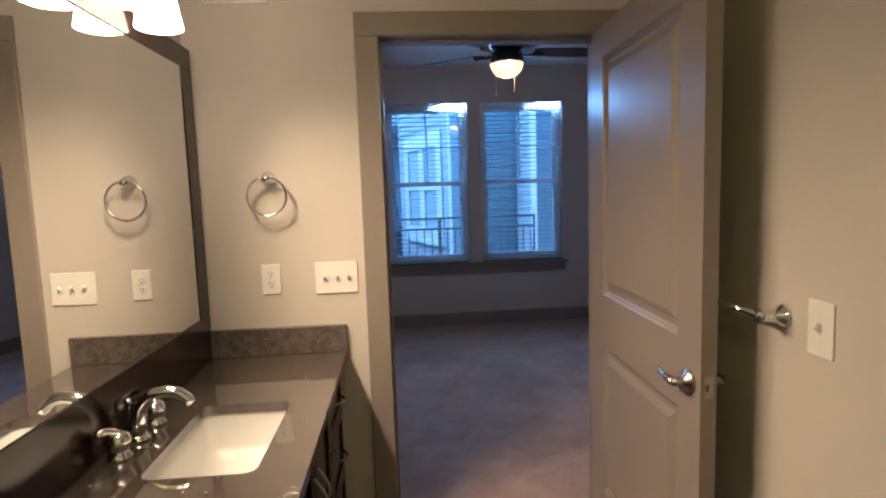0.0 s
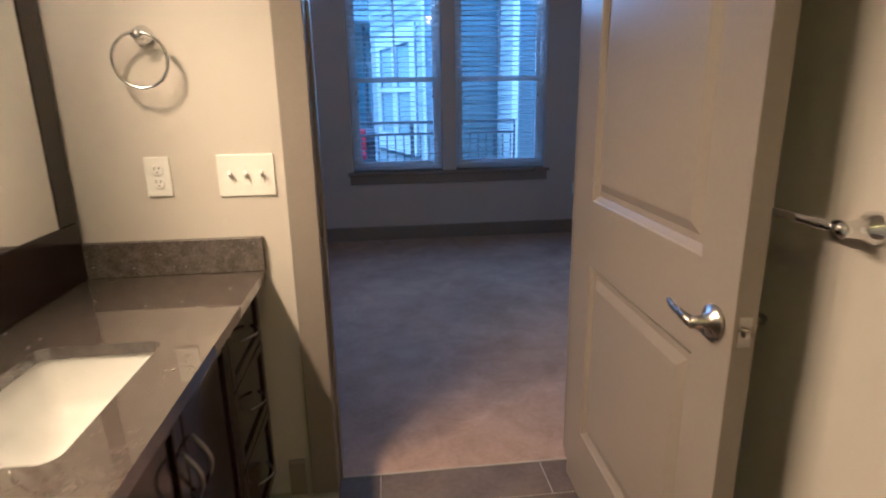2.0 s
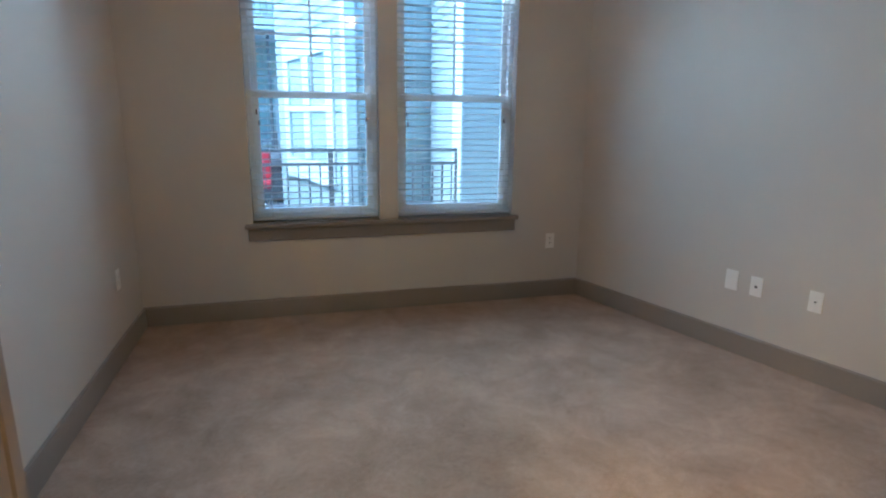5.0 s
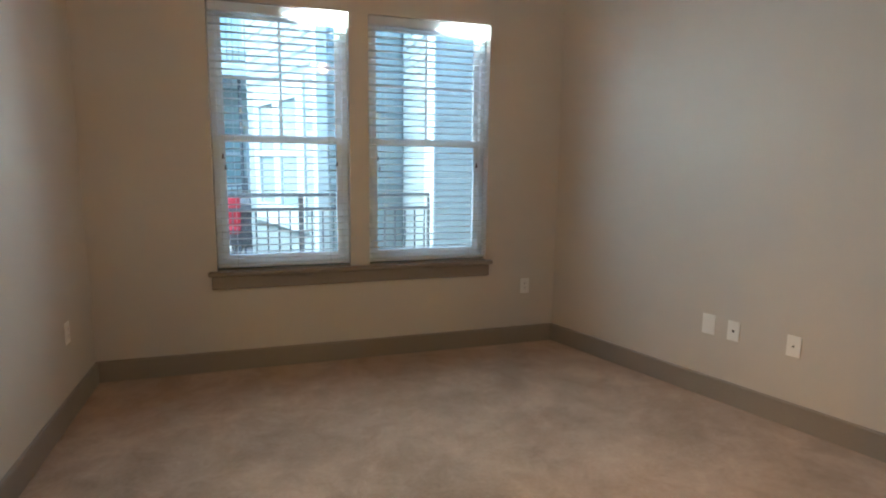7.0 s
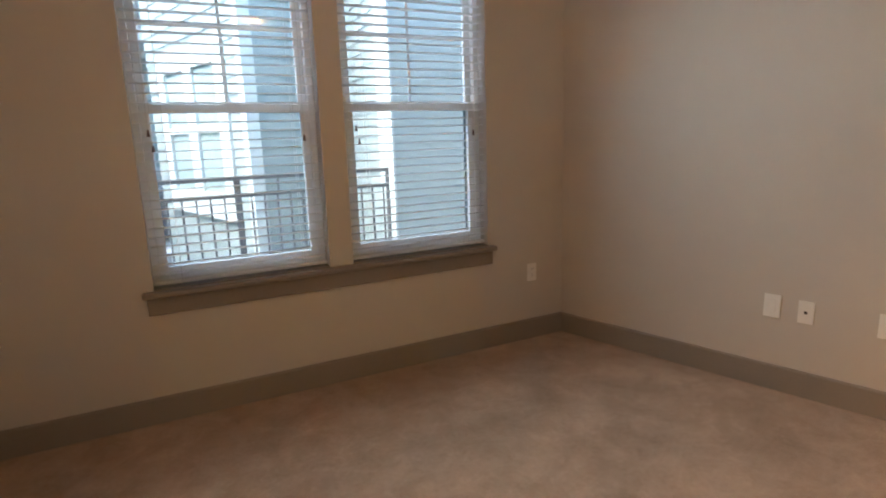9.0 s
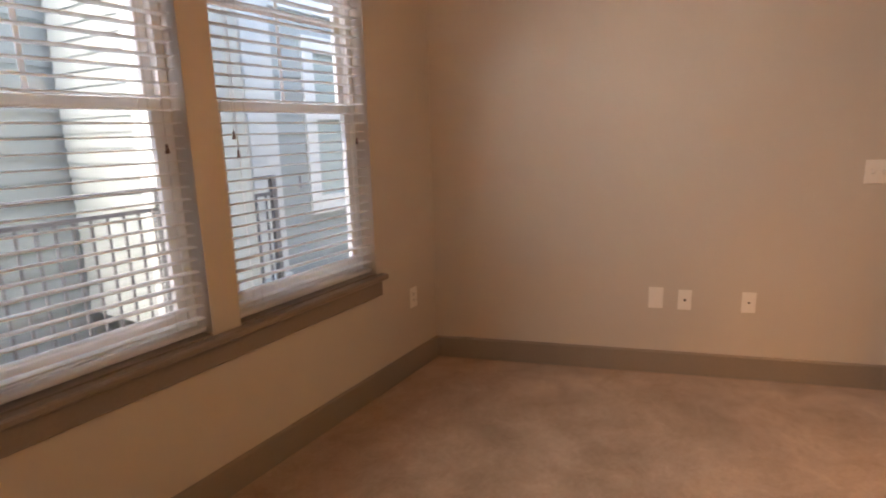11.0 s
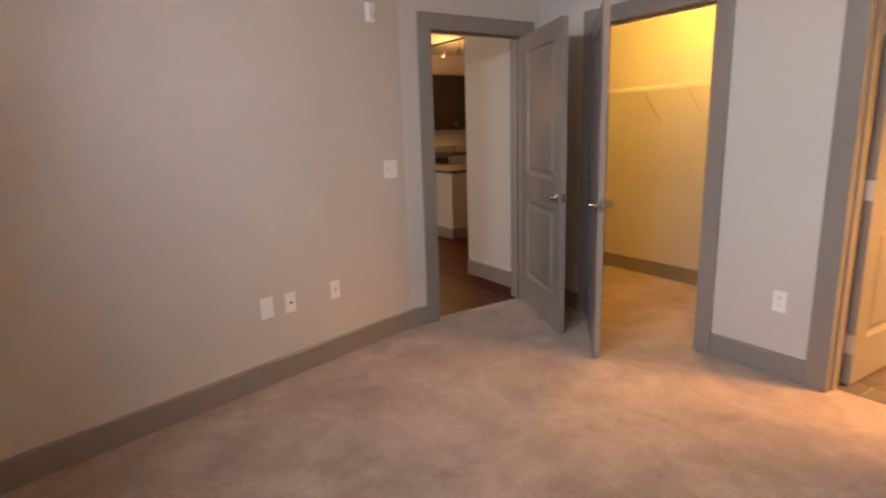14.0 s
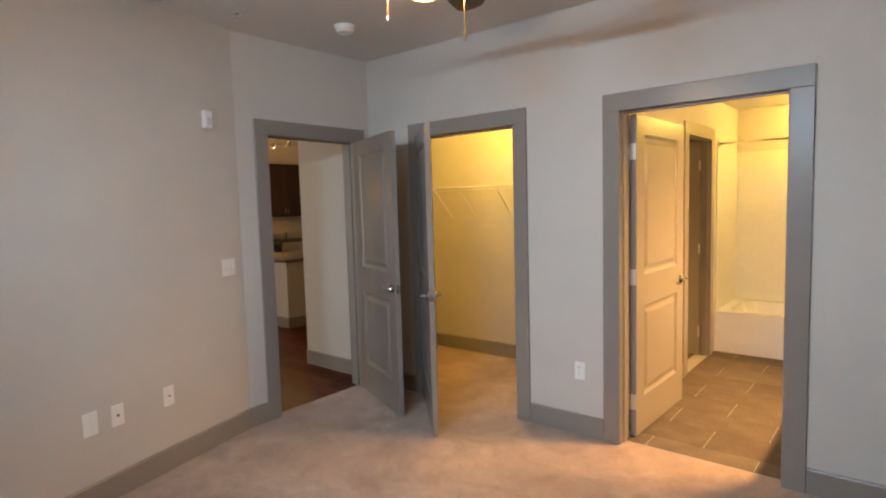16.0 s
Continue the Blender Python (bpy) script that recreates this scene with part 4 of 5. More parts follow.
vent = thing("wall_register", "white louvred air register high on bathroom wall", "air vent", "", (0, 0, 0))
bm = bmesh.new()
for lo, hi in (((-0.56, 2.724, 2.166), (-0.32, 2.7345, 2.186)), ((-0.56, 2.724, 2.296), (-0.32, 2.7345, 2.316)), ((-0.56, 2.724, 2.186), (-0.54, 2.7345, 2.296)), ((-0.34, 2.724, 2.186), (-0.32, 2.7345, 2.296))):
    box(lo, hi, 0.002, bm)
part("frame", bm, PLATE, vent)
for i in range(7):
    part("slat", box((-0.54, -0.006, -0.001), (-0.34, 0.006, 0.001), m=pose(0, 2.729, 2.195 + 0.0155 * i, 35, 0, 0)), PLATE, vent)
part("backing", box((-0.54, 2.7335, 2.186), (-0.34, 2.7344, 2.296)), SLOT, vent)

# tub with surround and curtain rod
tub = thing("bathtub", "white acrylic alcove bathtub with plain apron", "bathtub", "", (0, 0, 0))
bm = bmesh.new()
tx0, tx1, ty0, ty1, tz = -0.645, 1.040, -0.580, 0.262, 0.395
hole = rounded_rect(tx0 + 0.10, ty0 + 0.07, tx1 - 0.10, ty1 - 0.085, 0.12)
cx, cy = (tx0 + tx1) / 2, (ty0 + ty1) / 2
outer = []
for x, y in hole:
    dx, dy = x - cx, y - cy
    k = min(((tx1 - cx) / dx if dx > 0 else (tx0 - cx) / dx) if abs(dx) > 1e-9 else 1e9, ((ty1 - cy) / dy if dy > 0 else (ty0 - cy) / dy) if abs(dy) > 1e-9 else 1e9)
    outer.append((cx + dx * k, cy + dy * k))
for c in ((tx1, ty1), (tx0, ty1), (tx0, ty0), (tx1, ty0)):
    i = min(range(len(outer)), key=lambda j: (outer[j][0] - c[0]) ** 2 + (outer[j][1] - c[1]) ** 2)
    outer[i] = c
inner = [(cx + (x - cx) * 0.86, cy + (y - cy) * 0.74) for x, y in hole]
rows = [[bm.verts.new((x, y, z)) for x, y in r] for r, z in ((outer, 0.0), (outer, 0.115), (outer, tz - 0.012), (outer, tz), (hole, tz), (hole, tz - 0.015), (inner, 0.085))]
for r in range(len(rows) - 1):
    for i in range(len(hole)):
        bm.faces.new((rows[r][i], rows[r][(i + 1) % len(hole)], rows[r + 1][(i + 1) % len(hole)], rows[r + 1][i]))
bm.faces.new(rows[-1])
bmesh.ops.translate(bm, verts=[v for v in bm.verts if v.co.y > ty1 - 0.001 and v.co.z < 0.12], vec=(0, 0.018, 0))
part("shell", bm, ACRYLIC, tub)
sur = thing("tub_surround", "white acrylic wall surround above the bathtub", "tub surround", "", (0, 0, 0))
part("back_panel", box((-0.648, -0.5845, tz + 0.001), (1.044, -0.578, 1.98), 0.002), ACRYLIC, sur)
part("end_panel", box((1.036, -0.577, tz + 0.001), (1.0445, 0.262, 1.98), 0.002), ACRYLIC, sur)
part("end_panel", box((-0.6495, -0.577, tz + 0.001), (-0.641, 0.262, 1.98), 0.002), ACRYLIC, sur)
crod = thing("shower_rod", "chrome shower curtain rod with no curtain", "curtain rod", "", (0, 0, 0))
part("tube", rod([(-0.640, 0.20, 2.025), (1.035, 0.20, 2.025)], 0.0125, 14), CHROME, crod, smooth=True)
for x, s in ((1.0445, -90), (-0.6495, 90)):
    part("flange", turned([(0.0, 0.0), (0.035, 0.0), (0.034, 0.006), (0.018, 0.016), (0.0, 0.017)], m=pose(x, 0.20, 2.025, 0, s, 0), steps=22), CHROME, crod, smooth=True)

# added fitting that houses the bathroom's unseen fill lamp
can = thing("unseen_fill_light", "unseen downlight added over the bathtub to brighten the bathroom", "ceiling lamp", "", (0.20, -0.12, 2.43))
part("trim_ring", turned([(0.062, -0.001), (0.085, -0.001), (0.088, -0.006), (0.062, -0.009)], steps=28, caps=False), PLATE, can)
part("lens", turned([(0.0, -0.003), (0.063, -0.003), (0.063, -0.005), (0.0, -0.006)], steps=28), FILL_GLOW, can, "glowing lens of the added fill light")

# ---------- closet: wire shelf and lamp ----------
shelf = thing("wire_shelf", "white coated wire closet shelf on angled brackets", "wire shelf", "", (0, 0, 0))
SZ = 1.675
for y in (1.606, 1.72, 1.90):
    part("rail", rod([(1.17, y, SZ), (3.97, y, SZ)], 0.0038, 8), WIRE, shelf)
part("lip", rod([(1.17, 1.906, SZ - 0.030), (3.97, 1.906, SZ - 0.030)], 0.0038, 8), WIRE, shelf)
bm = bmesh.new()
for i in range(110):
    x = 1.18 + i * 0.0254
    rod([(x, 1.606, SZ + 0.005), (x, 1.902, SZ + 0.005), (x, 1.907, SZ - 0.028)], 0.0014, 4, bm)
tagged(part("wire", bm, WIRE, shelf), kind="stuff")
for x in (1.60, 2.03, 2.515, 2.93, 3.25, 3.70):
    part("bracket", rod([(x, 1.89, SZ - 0.006), (x, 1.607, SZ - 0.290)], 0.0060, 8), WIRE, shelf)
dome = thing("closet_light", "lit flush dome light on the closet ceiling", "ceiling lamp", "", (2.35, 2.25, H))
part("rim", turned([(0.0, 0.0), (0.15, 0.0), (0.155, -0.02), (0.14, -0.03), (0.0, -0.03)], steps=28), NICKEL, dome)
part("diffuser", turned([(0.138, -0.03), (0.12, -0.07), (0.07, -0.095), (0.0, -0.10)], steps=28), DOME_GLOW, dome, "lit frosted diffuser", True)

# ---------- kitchen seen through the entry door ----------
pen = thing("kitchen_peninsula", "white half-wall peninsula with dark stone top", "kitchen counter", "", (0, 0, 0))
part("half_wall", box((5.60, 1.36, 0.0), (8.10, 2.03, 0.835)), WALL, pen)
bm = box((5.57, 1.32, 0.8355), (8.10, 2.07, 0.870), 0.004)
part("countertop", bm, QUARTZ, pen, "dark stone countertop")
part("baseboard", box((5.586, 1.346, 0.0), (8.10, 2.044, 0.135), 0.003), TRIM, pen)
kf = thing("kitchen_faucet", "tall chrome gooseneck kitchen faucet", "faucet", "", (6.62, 1.75, 0.870))
bm = turned([(0.0, 0.0), (0.027, 0.0), (0.025, 0.012), (0.015, 0.020), (0.0, 0.021)])
rod([(0, 0, 0.01), (0, 0, 0.30)] + arc((-0.09, 0, 0.30), 0.09, 0, 170, 10), 0.011, 10, bm)
part("spout", bm, CHROME, kf, smooth=True)
part("handle", rod([(0.0, 0.015, 0.05), (0.02, 0.06, 0.08)], [0.009, 0.006], 8), CHROME, kf)
lowc = thing("base_cabinet", "dark kitchen base cabinets with dark stone top", "kitchen cabinet", "", (0, 0, 0))
part("body", box((8.24, -1.27, 0.0), (8.855, 3.2, 0.875)), KITCHEN_WOOD, lowc)
part("countertop", box((8.20, -1.27, 0.876), (8.855, 3.2, 0.912), 0.004), QUARTZ, lowc)
for i in range(7):
    y = -1.20 + 0.62 * i
    part("door", box((8.221, y, 0.11), (8.239, y + 0.60, 0.86), 0.003), KITCHEN_WOOD, lowc)
for i, y in enumerate((-1.20, -0.43, 0.34, 1.11, 1.88)):
    up = thing("wall_cabinet", "dark espresso kitchen wall cabinet", "kitchen cabinet", "kitchen wall cabinets")
    part("body", box((8.53, y + 0.001, 1.36), (8.855, y + 0.769, 2.33)), KITCHEN_WOOD, up)
    for a in (y + 0.003, y + 0.387):
        bm = bmesh.new()
        box((8.511, a, 1.362), (8.529, a + 0.06, 2.328), 0.002, bm)
        box((8.511, a + 0.32, 1.362), (8.529, a + 0.38, 2.328), 0.002, bm)
        box((8.511, a + 0.06, 1.362), (8.529, a + 0.32, 1.422), 0.002, bm)
        box((8.511, a + 0.06, 2.268), (8.529, a + 0.32, 2.328), 0.002, bm)
        box((8.519, a + 0.058, 1.42), (8.527, a + 0.322, 2.27), 0, bm)
        o = part("door", bm, KITCHEN_WOOD, up)
        part("handle", rod([(8.508, a + (0.35 if a == y + 0.003 else 0.03), 1.42), (8.488, a + (0.35 if a == y + 0.003 else 0.03), 1.47), (8.508, a + (0.35 if a == y + 0.003 else 0.03), 1.52)], 0.005, 8), NICKEL, o)
bs = structure("wall_backsplash", box((8.850, -1.27, 0.913), (8.858, 3.2, 1.359)), GROUT, "pale tiled kitchen backsplash", "backsplash")
tile_me = bpy.data.meshes.new("backsplash_tile")
b = box((0, 0, 0), (0.004, 0.148, 0.072), 0.0008)
b.to_mesh(tile_me)
b.free()
tile_me.materials.append(BACKSPLASH)
for r in range(6):
    for c in range(14):
        shared("backsplash_tile", tile_me, bs, pose(8.8455, -0.30 + 0.151 * c + (0.075 if r % 2 else 0), 0.915 + 0.0742 * r))
rng = thing("kitchen_range", "stainless steel range with black glass top", "stove", "", (0, 0, 0))
part("body", box((8.16, -0.42, 0.0), (8.199, 0.34, 0.90), 0.004), STEEL, rng)
part("cooktop", box((8.18, -0.42, 0.9125), (8.80, 0.34, 0.930), 0.004), SLOT, rng)
part("back_panel", box((8.76, -0.42, 0.9305), (8.84, 0.34, 1.05), 0.006), STEEL, rng)
part("oven_handle", rod([(8.135, -0.36, 0.78), (8.135, 0.28, 0.78)], 0.011, 10), STEEL, rng)
for x, y in PENDANTS:
    p = thing("pendant_lamp", "small lit glass pendant lamp over the peninsula", "pendant lamp", "kitchen pendants", (x, y, H))
    part("canopy", turned([(0.0, 0.0), (0.055, 0.0), (0.052, -0.018), (0.0, -0.022)], steps=20), NICKEL, p)
    part("cord", rod([(0, 0, -0.02), (0, 0, -0.74)], 0.003, 6), NICKEL, p)
    part("socket", turned([(0.0, -0.72), (0.018, -0.73), (0.022, -0.78), (0.0, -0.785)], steps=16), NICKEL, p)
    part("shade", turned([(0.020, -0.775), (0.048, -0.79), (0.052, -0.85), (0.050, -0.955), (0.0, -0.96)], steps=22), PENDANT_GLOW, p, "lit frosted glass shade", True)
track = thing("track_light", "dark ceiling track light with lit spot heads", "track light", "", (0, 0, 0))
part("rail", box((6.95, 0.83, 2.682), (8.05, 0.865, 2.7095), 0.003), BRONZE, track)
for x in (7.05, 7.45, 7.90):
    h = part("head", turned([(0.0, 0.0), (0.022, 0.0), (0.030, -0.03), (0.036, -0.09), (0.032, -0.09), (0.0, -0.07)], m=Matrix.Translation((x, 0.848, 2.56)) @ pose(0, 0, 0, 18, -30, 0), steps=18), NICKEL, track)
    part("stem", rod([(x, 0.848, 2.555), (x, 0.848, 2.685)], 0.007, 8), NICKEL, h)
    part("lens", turned([(0.0, -0.084), (0.031, -0.086), (0.031, -0.088), (0.0, -0.089)], m=Matrix.Translation((x, 0.848, 2.56)) @ pose(0, 0, 0, 18, -30, 0), steps=16), SPOT_GLOW, h, "lit spot lens")

# ---------- outdoors ----------
tagged(part("ground", box((-300, -300, -3.30), (300, 400, -3.0)), GROUND), "grey courtyard paving running to the horizon", "ground", "", "structure")
structure("patio", box((-2.2, 6.561, -0.299), (12.0, 9.15, -0.10), 0.01), CONCRETE, "pale concrete balcony slab outside the windows", "balcony")

# unseen top block, kept low to let sky in, and neighbouring flats closing the courtyard
structure("building_mass", box((-9.0, -9.0, H + 0.13), (14.0, 6.56, 3.5)), SIDING, "unseen low block over the flat, sized for courtyard light", "building")
structure("unseen_roof", box((-9.4, -9.4, 3.505), (14.4, 6.70, 3.65), 0.02), ROOF, "unseen flat grey roof slab over the flat", "roof")
structure("building_wing", box((-9.0, 2.86, -3.0), (-0.84, 6.56, H + 0.12)), SIDING, "neighbouring flat of the apartment building", "building")
structure("building_wing", box((-9.0, -9.0, -3.0), (-0.84, 2.85, H + 0.12)), SIDING, "neighbouring flat of the apartment building", "building")
structure("building_wing", box((9.01, -9.0, -3.0), (14.0, 6.56, H + 0.12)), SIDING, "neighbouring flat of the apartment building", "building")
structure("building_wing", box((-0.83, -9.0, -3.0), (9.0, -1.41, H + 0.12)), SIDING, "neighbouring flat of the apartment building", "building")


# out-of-view block added to hold western sky and sun off the courtyard walls
structure("building_wing", box((-9.0, 6.57, -3.0), (-4.4, 26.0, 4.2)), SIDING, "unseen block added to shade the courtyard from the west", "building")


def railing(x0, x1, m, label, posts=(), top=1.155, mid=1.005, low=0.09, step=0.112):
    """A metal guard: two rails above, one below, balusters between, and thicker posts. Local x along, base at z = 0."""
    base = thing("railing", label, "railing")
    part("top_rail", box((x0, -0.022, top - 0.032), (x1, 0.022, top), 0.004), RAILM, base)
    part("middle_rail", box((x0, -0.016, mid - 0.030), (x1, 0.016, mid), 0.003), RAILM, base)
    part("bottom_rail", box((x0, -0.016, low - 0.028), (x1, 0.016, low), 0.003), RAILM, base)
    me = bpy.data.meshes.new("baluster")
    b = box((-0.0075, -0.0075, low), (0.0075, 0.0075, mid - 0.031))
    b.to_mesh(me)
    b.free()
    me.materials.append(RAILM)
    x = x0 + step
    while x < x1 - 0.03:
        if all(abs(x - p) > 0.05 for p in posts):
            shared("baluster", me, base, pose(x, 0, 0))
        x += step
    for p in posts:
        part("post", box((p - 0.026, -0.026, 0.0), (p + 0.026, 0.026, top - 0.033), 0.003), RAILM, base)
        q = p + 0.35
        part("spacer", box((q - 0.007, -0.007, mid), (q + 0.007, 0.007, top - 0.033)), RAILM, base)
    base.matrix_basis = m
    return base


railing(-2.1, 2.13, pose(0, 8.60, -0.10), "black metal guard rail at the patio edge", (-1.0, 0.70, 2.105))
railing(2.90, 3.24, pose(0, 8.60, -0.10), "short black metal guard rail beside the pier", (3.215,))


def lap_wall(name, length, z0, z1, material, m, parent, exposure=0.165, holes=()):
    """Lap siding: boards, each one a piece, sloping out to a thick lower edge. Local x along, faces -y."""
    z = z0
    cache = {}
    while z < z1:
        spans = [(0.0, length)]
        for a, b, c, d in holes:
            if z + exposure > c and z < d:
                spans = [s for lo, hi in spans for s in ((lo, min(hi, a)), (max(lo, b), hi)) if s[1] - s[0] > 0.02]
        for a, b in spans:
            key = (round(a, 3), round(b, 3))
            if key not in cache:
                bm = bmesh.new()
                v = [bm.verts.new(c) for c in ((a, -0.002, exposure + 0.012), (b, -0.002, exposure + 0.012), (b, -0.016, 0.0), (a, -0.016, 0.0), (a, 0.0, 0.0), (b, 0.0, 0.0))]
                bm.faces.new((v[0], v[3], v[2], v[1]))
                bm.faces.new((v[3], v[4], v[5], v[2]))
                me = bpy.data.meshes.new(name)
                bm.to_mesh(me)
                bm.free()
                me.materials.append(material)
                cache[key] = me
            shared(name, cache[key], parent, m @ Matrix.Translation((0, 0, z)))
        z += exposure


def facade_window(parent, m, x0, x1, z0, z1, lights=2, rows=(), trim=0.09, bar=0.05):
    """A trimmed window on a facade: frame, panes, sill. Local x along, faces -y."""
    w = part("window", bmesh.new(), WHITE_TRIM, parent)
    bm = bmesh.new()
    for lo, hi in (((x0 - trim, -0.045, z0 - trim), (x0, 0.01, z1 + trim)), ((x1, -0.045, z0 - trim), (x1 + trim, 0.01, z1 + trim)),
                   ((x0, -0.045, z1), (x1, 0.01, z1 + trim)), ((x0, -0.045, z0 - trim), (x1, 0.01, z0))):
        box(lo, hi, 0.004, bm, m)
    step = (x1 - x0) / lights
    for i in range(1, lights):
        box((x0 + step * i - bar, -0.040, z0), (x0 + step * i + bar, 0.008, z1), 0.004, bm, m)
    for z in rows:
        box((x0, -0.039, z - 0.045), (x1, 0.007, z + 0.045), 0.004, bm, m)
    bm.to_mesh(w.data)
    bm.free()
    part("window_sill", box((x0 - trim - 0.02, -0.075, z0 - trim - 0.035), (x1 + trim + 0.02, 0.005, z0 - trim - 0.001), 0.004, m=m), WHITE_TRIM, w)
    for i in range(lights):
        zs = [z0, *rows, z1]
        for a, b in zip(zs, zs[1:]):
            part("pane", box((x0 + step * i, -0.004, a), (x0 + step * (i + 1), 0.002, b), m=m), SKY_PANE, w, "opaque pane, sky reflection in its colour")


structure("building_wing", box((-0.83, -1.40, -3.0), (9.0, 6.56, -0.125)), SIDING, "storey below the flat", "building")

# the neighbouring wing, set at the same slant as the bedroom wall
TILT = 15.7
CORNER = (1.00, 9.62)
wing = thing("apartment_building", "blue-grey lap-sided apartment wing with white trim", "building", "", (0, 0, 0))
mb = pose(CORNER[0], CORNER[1], 0, 0, 0, TILT)                   # front face, runs to the right
ma = pose(CORNER[0], CORNER[1], 0, 0, 0, TILT - 90) @ Matrix.Translation((-3.05, 0, 0))   # side face: its far end first
core = box((0.0, 0.001, -3.0), (1.60, 3.05, 9.0), m=mb)
part("wall", core, SIDING, wing)
part("roof", box((-0.35, -0.35, 9.001), (1.95, 3.35, 9.25), 0.02, m=mb), ROOF, wing)
lap_wall("siding_board", 1.60, -2.98, 5.6, SIDING, mb, wing, 0.185)
lap_wall("siding_board", 3.05, -2.98, 5.6, SIDING, ma, wing, 0.185, ((0.48, 2.63, 0.52, 2.45),))
facade_window(wing, ma, 0.72, 2.39, 0.76, 2.21, 2, (1.50,), 0.26, 0.14)
part("corner_board", box((-0.030, -0.030, -3.0), (0.11, 0.010, 9.0), 0.004, m=mb), WHITE_TRIM, wing, "white corner board")
part("corner_board", box((2.95, -0.031, -3.0), (3.05, 0.0, 9.0), 0.004, m=ma), WHITE_TRIM, wing, "white corner board")
part("corner_board", box((1.46, -0.034, -3.0), (1.64, 0.010, 9.0), 0.004, m=mb), WHITE_TRIM, wing, "white corner board")
part("base_trim", box((0.0, -0.03, -3.0), (2.95, 0.0, -2.75), 0.004, m=ma), WHITE_TRIM, wing)

# the pier at the end of the rail, and the white posts further on
pier = thing("pier", "smooth pale clad pier at the end of the patio rail", "pier", "", (0, 0, 0))
part("shaft", box((2.125, 8.46, -0.10), (2.88, 9.85, 6.0), 0.006), CLAD, pier)
part("corner_board", box((2.100, 8.450, -0.10), (2.1245, 8.80, 6.0), 0.004), WHITE_TRIM, pier, "white corner board")
lap_wall("siding_board", 1.05, -0.09, 5.6, SIDING, pose(2.125, 9.85, 0, 0, 0, -90), pier, 0.12)
col = thing("column", "square white patio column with plain base", "column", "", (3.44, 9.00, -0.10))
part("shaft", box((-0.18, -0.10, 0.12), (0.18, 0.10, 5.5), 0.006), WHITE_TRIM, col)
part("base", box((-0.20, -0.13, 0.0), (0.20, 0.13, 0.12), 0.008), WHITE_TRIM, col)

# the far patio beyond the wing: upper balcony, rail, grill and a red chair
far = thing("far_building", "pale lap-sided building with a balcony across the courtyard", "building", "", (0, 0, 0))
mf = pose(-9.0, 17.0, 0)
part("wall", box((-3.0, 0.001, -3.0), (12.0, 6.0, 10.0), m=mf), CREAM, far)
part("roof", box((-3.4, -0.4, 10.001), (12.4, 6.4, 10.3), 0.02, m=mf), ROOF, far)
lap_wall("siding_board", 12.0, -2.98, 7.2, CREAM, mf, far, 0.20, ((6.6, 7.75, -0.3, 2.4), (8.45, 9.75, 0.7, 2.4), (8.45, 9.75, 3.9, 5.9)))
facade_window(far, mf, 6.7, 7.65, -0.15, 2.25, 1, (), 0.09)
facade_window(far, mf, 8.55, 9.65, 0.85, 2.25, 2, (1.55,), 0.09)
facade_window(far, mf, 8.55, 9.65, 4.05, 5.75, 2, (4.9,), 0.09)
part("balcony", box((6.1, -2.1, 3.08), (9.20, -0.001, 3.30), 0.01, m=mf), WHITE_TRIM, far, "white balcony slab")
part("downpipe", rod([tuple(mf @ Vector((8.99, -1.6, -3.0))), tuple(mf @ Vector((8.99, -1.6, 3.079)))], 0.035, 12), RAILM, far, "grey downpipe")
railing(-2.9, 0.18, pose(0, 14.96, 3.30), "black metal guard rail on the upper balcony", (-1.4, 0.15))
railing(-2.9, 0.10, pose(0, 14.6, -0.10), "black metal guard rail of the far patio", (-1.5, 0.07))
part("balcony", box((5.5, -4.1, -0.50), (9.52, -0.001, -0.30), 0.01, m=mf), CONCRETE, far, "concrete balcony slab")
part("kerb", box((6.05, -2.48, -0.2995), (9.15, -2.32, -0.10), 0.01, m=mf), CONCRETE, far)
grill = thing("barbecue_grill", "black covered barbecue grill on the far patio", "grill", "", (0.0, 14.22, -0.30))
part("hood", turned([(0.0, 1.02), (0.16, 0.99), (0.26, 0.90), (0.29, 0.78), (0.29, 0.70), (0.0, 0.70)], steps=20), RAILM, grill, smooth=True)
part("cart", box((-0.26, -0.22, 0.06), (0.26, 0.22, 0.695), 0.02), RAILM, grill)
for x in (-0.2, 0.2):
    part("leg", box((x - 0.03, -0.18, 0.0), (x + 0.03, 0.18, 0.0595), 0.005), RAILM, grill)
chair = thing("patio_chair", "red cushioned patio chair on the far patio", "chair", "", (-0.31, 13.50, -0.30))
part("seat", box((-0.27, -0.27, 0.38), (0.27, 0.27, 0.52), 0.04, seg=2), RED, chair)
part("backrest", box((-0.27, 0.20, 0.521), (0.27, 0.32, 1.02), 0.04, seg=2), RED, chair)
for x in (-0.24, 0.24):
    for y in (-0.22, 0.24):
        part("leg", box((x - 0.02, y - 0.02, 0.0), (x + 0.02, y + 0.02, 0.379)), RAILM, chair)

# building seen past the pier
east = thing("apartment_building", "pale lap-sided building with white framed windows", "building", "", (0, 0, 0))
me_ = pose(3.60, 9.20, 0)
part("wall", box((0.0, 0.001, -3.0), (9.0, 5.0, 9.0), m=me_), SIDING, east)
part("roof", box((-0.3, -0.4, 9.001), (9.4, 5.4, 9.3), 0.02, m=me_), ROOF, east)
lap_wall("siding_board", 9.0, -2.98, 6.4, SIDING, me_, east, 0.20, ((0.70, 2.40, 0.50, 2.55), (4.0, 5.7, 0.50, 2.55)))
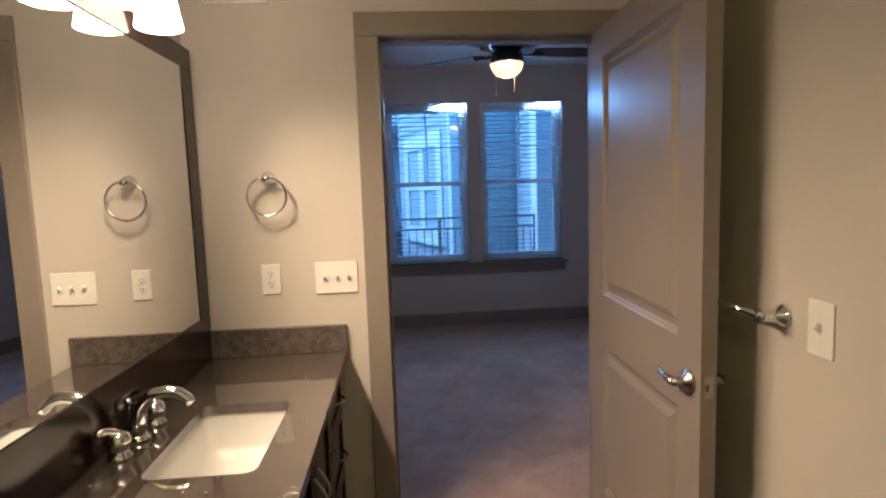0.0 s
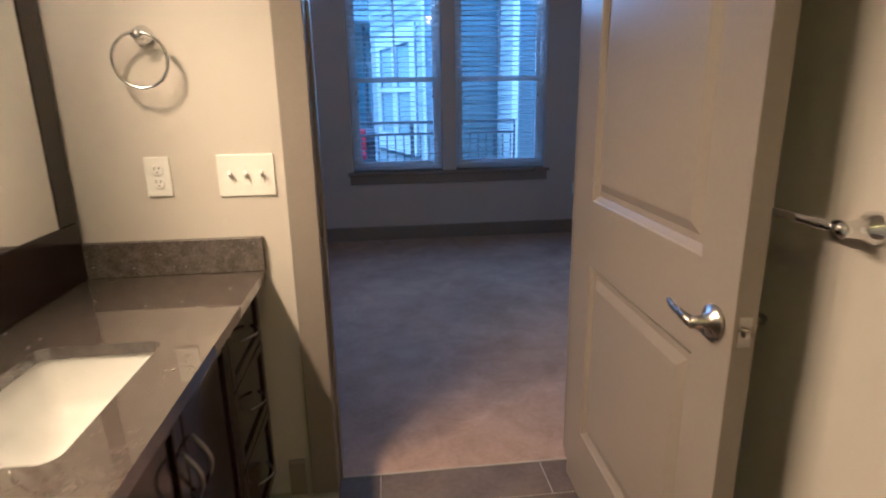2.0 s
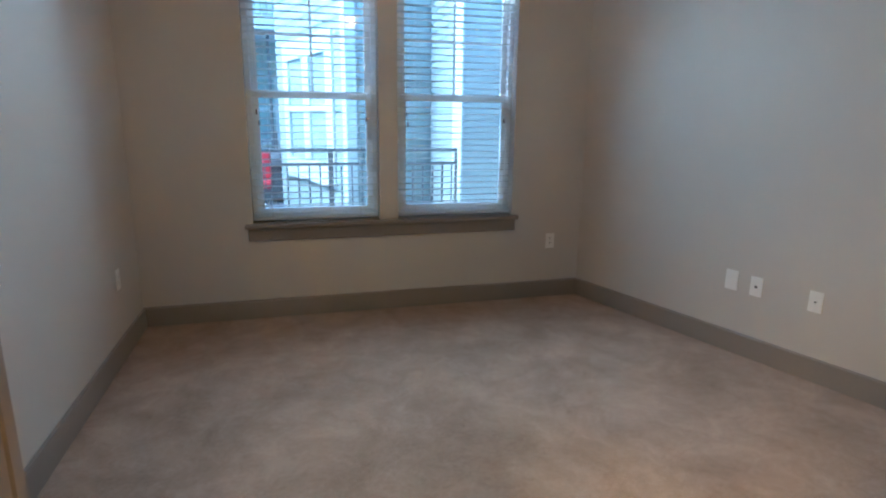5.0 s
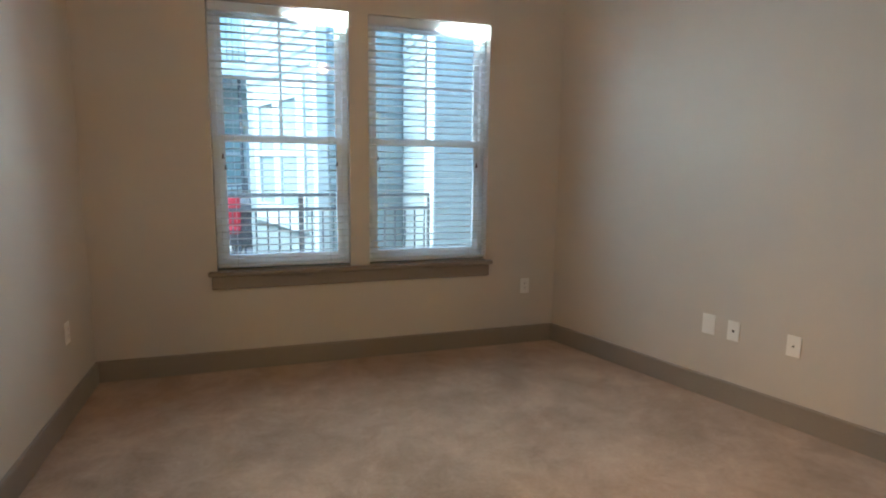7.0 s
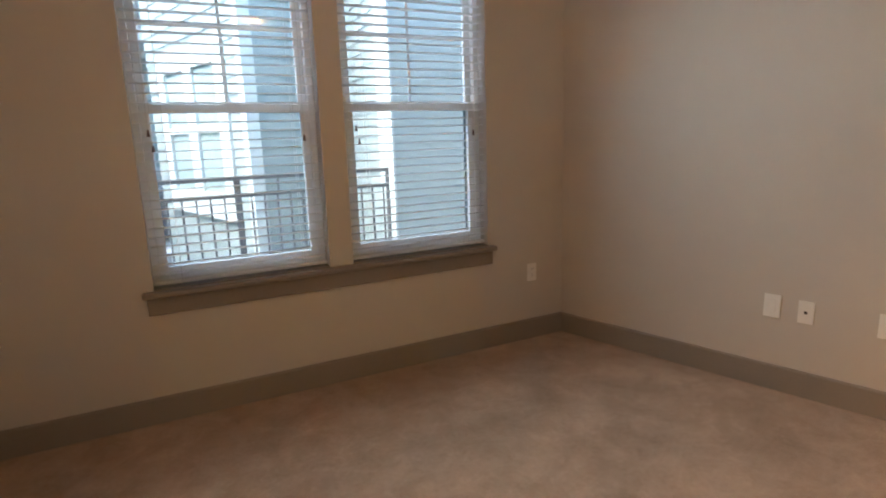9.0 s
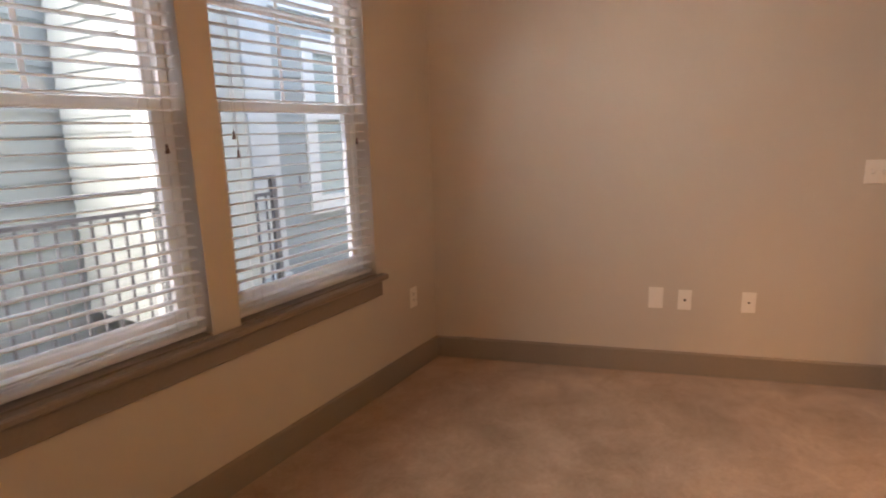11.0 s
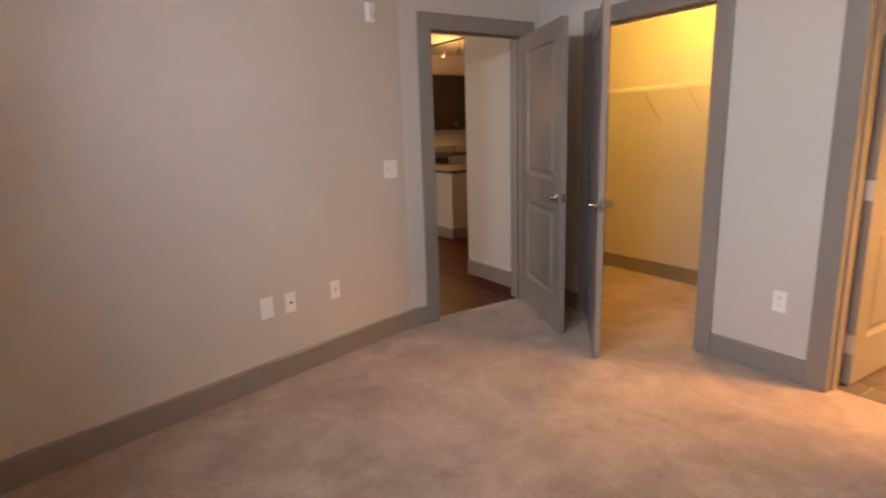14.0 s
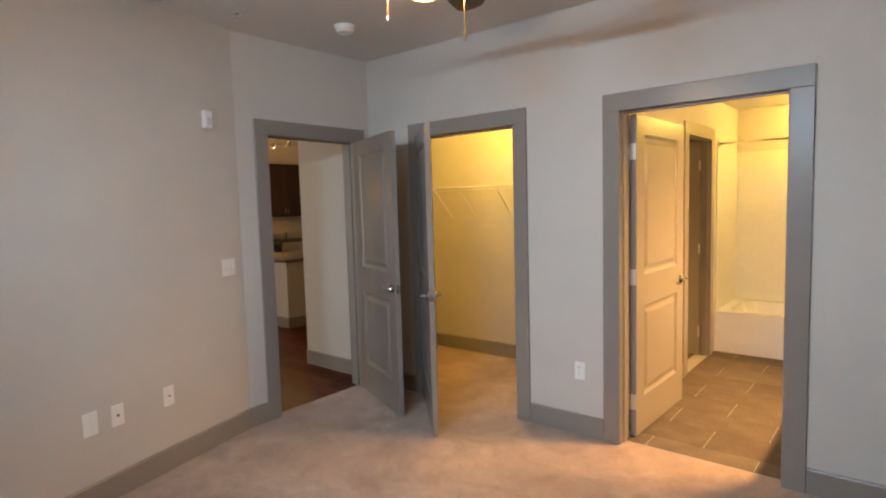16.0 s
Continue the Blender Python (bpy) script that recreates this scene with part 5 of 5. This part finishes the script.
for a in (0.86, 4.16):
    facade_window(east, me_, a, a + 1.32, 0.72, 2.30, 2, (1.62,), 0.17, 0.07)
part("corner_board", box((-0.03, -0.03, -3.0), (0.10, 0.01, 9.0), 0.004, m=me_), WHITE_TRIM, east, "white corner board")
part("band_board", box((0.10, -0.035, 2.70), (9.0, -0.002, 2.94), 0.005, m=me_), WHITE_TRIM, east, "white band board")

# ---------- floor pieces ----------
tile = bpy.data.meshes.new("tile")
b = box((0.0, 0.0, -0.004), (0.597, 0.297, 0.0), 0.0012)
b.to_mesh(tile)
b.free()
tile.materials.append(TILE)


def cut_tile(x0, x1, y0, y1):
    part("tile", box((x0, y0, -0.004), (x1, y1, 0.0), 0.0012), TILE, bath_floor)


row, y = 0, 2.612
ys = [(2.613, 2.788)] + [(2.6115 - 0.3 * (i + 1) + 0.0015, 2.6115 - 0.3 * i - 0.0015) for i in range(8)]
for i, (y0, y1) in enumerate(ys):
    off = 0.2265 if i % 2 == 0 else 0.5315
    x = off - 1.2
    while x < 1.045:
        a, c = max(x + 0.0015, -0.648), min(x + 0.5985, 1.044)
        if i == 0:
            a, c = max(a, 0.081), min(c, 0.944)
        if c - a > 0.02:
            if c - a > 0.5965 and y1 - y0 > 0.2965:
                shared("tile", tile, bath_floor, pose(a, y0, 0))
            else:
                cut_tile(a, c, y0, y1)
        x += 0.6
structure("trim", box((0.081, 2.7885, -0.02), (0.944, 2.7945, 0.003), 0.001), GROUT, "thin metal strip between tile and carpet", "threshold")

planks = {}
rnd = random.Random(3)
y = 0.80
while y < 4.9:
    x = 3.182 - rnd.uniform(0, 1.1) if y > 2.74 else 4.105
    while x < 8.2:
        ln = rnd.choice((0.6, 0.9, 1.2, 1.2))
        a, c = max(x, 3.182 if y > 2.74 else 4.105), min(x + ln, 8.2)
        if c - a > 0.03:
            key = round(c - a - 0.002, 3)
            if key not in planks:
                me = bpy.data.meshes.new("plank")
                b = box((0.0, 0.0, -0.0095), (key, 0.125, 0.0), 0.0012)
                b.to_mesh(me)
                b.free()
                me.materials.append(PLANK)
                planks[key] = me
            shared("plank", planks[key], hall_floor, pose(a, y, 0))
        x += ln
    y += 0.1265
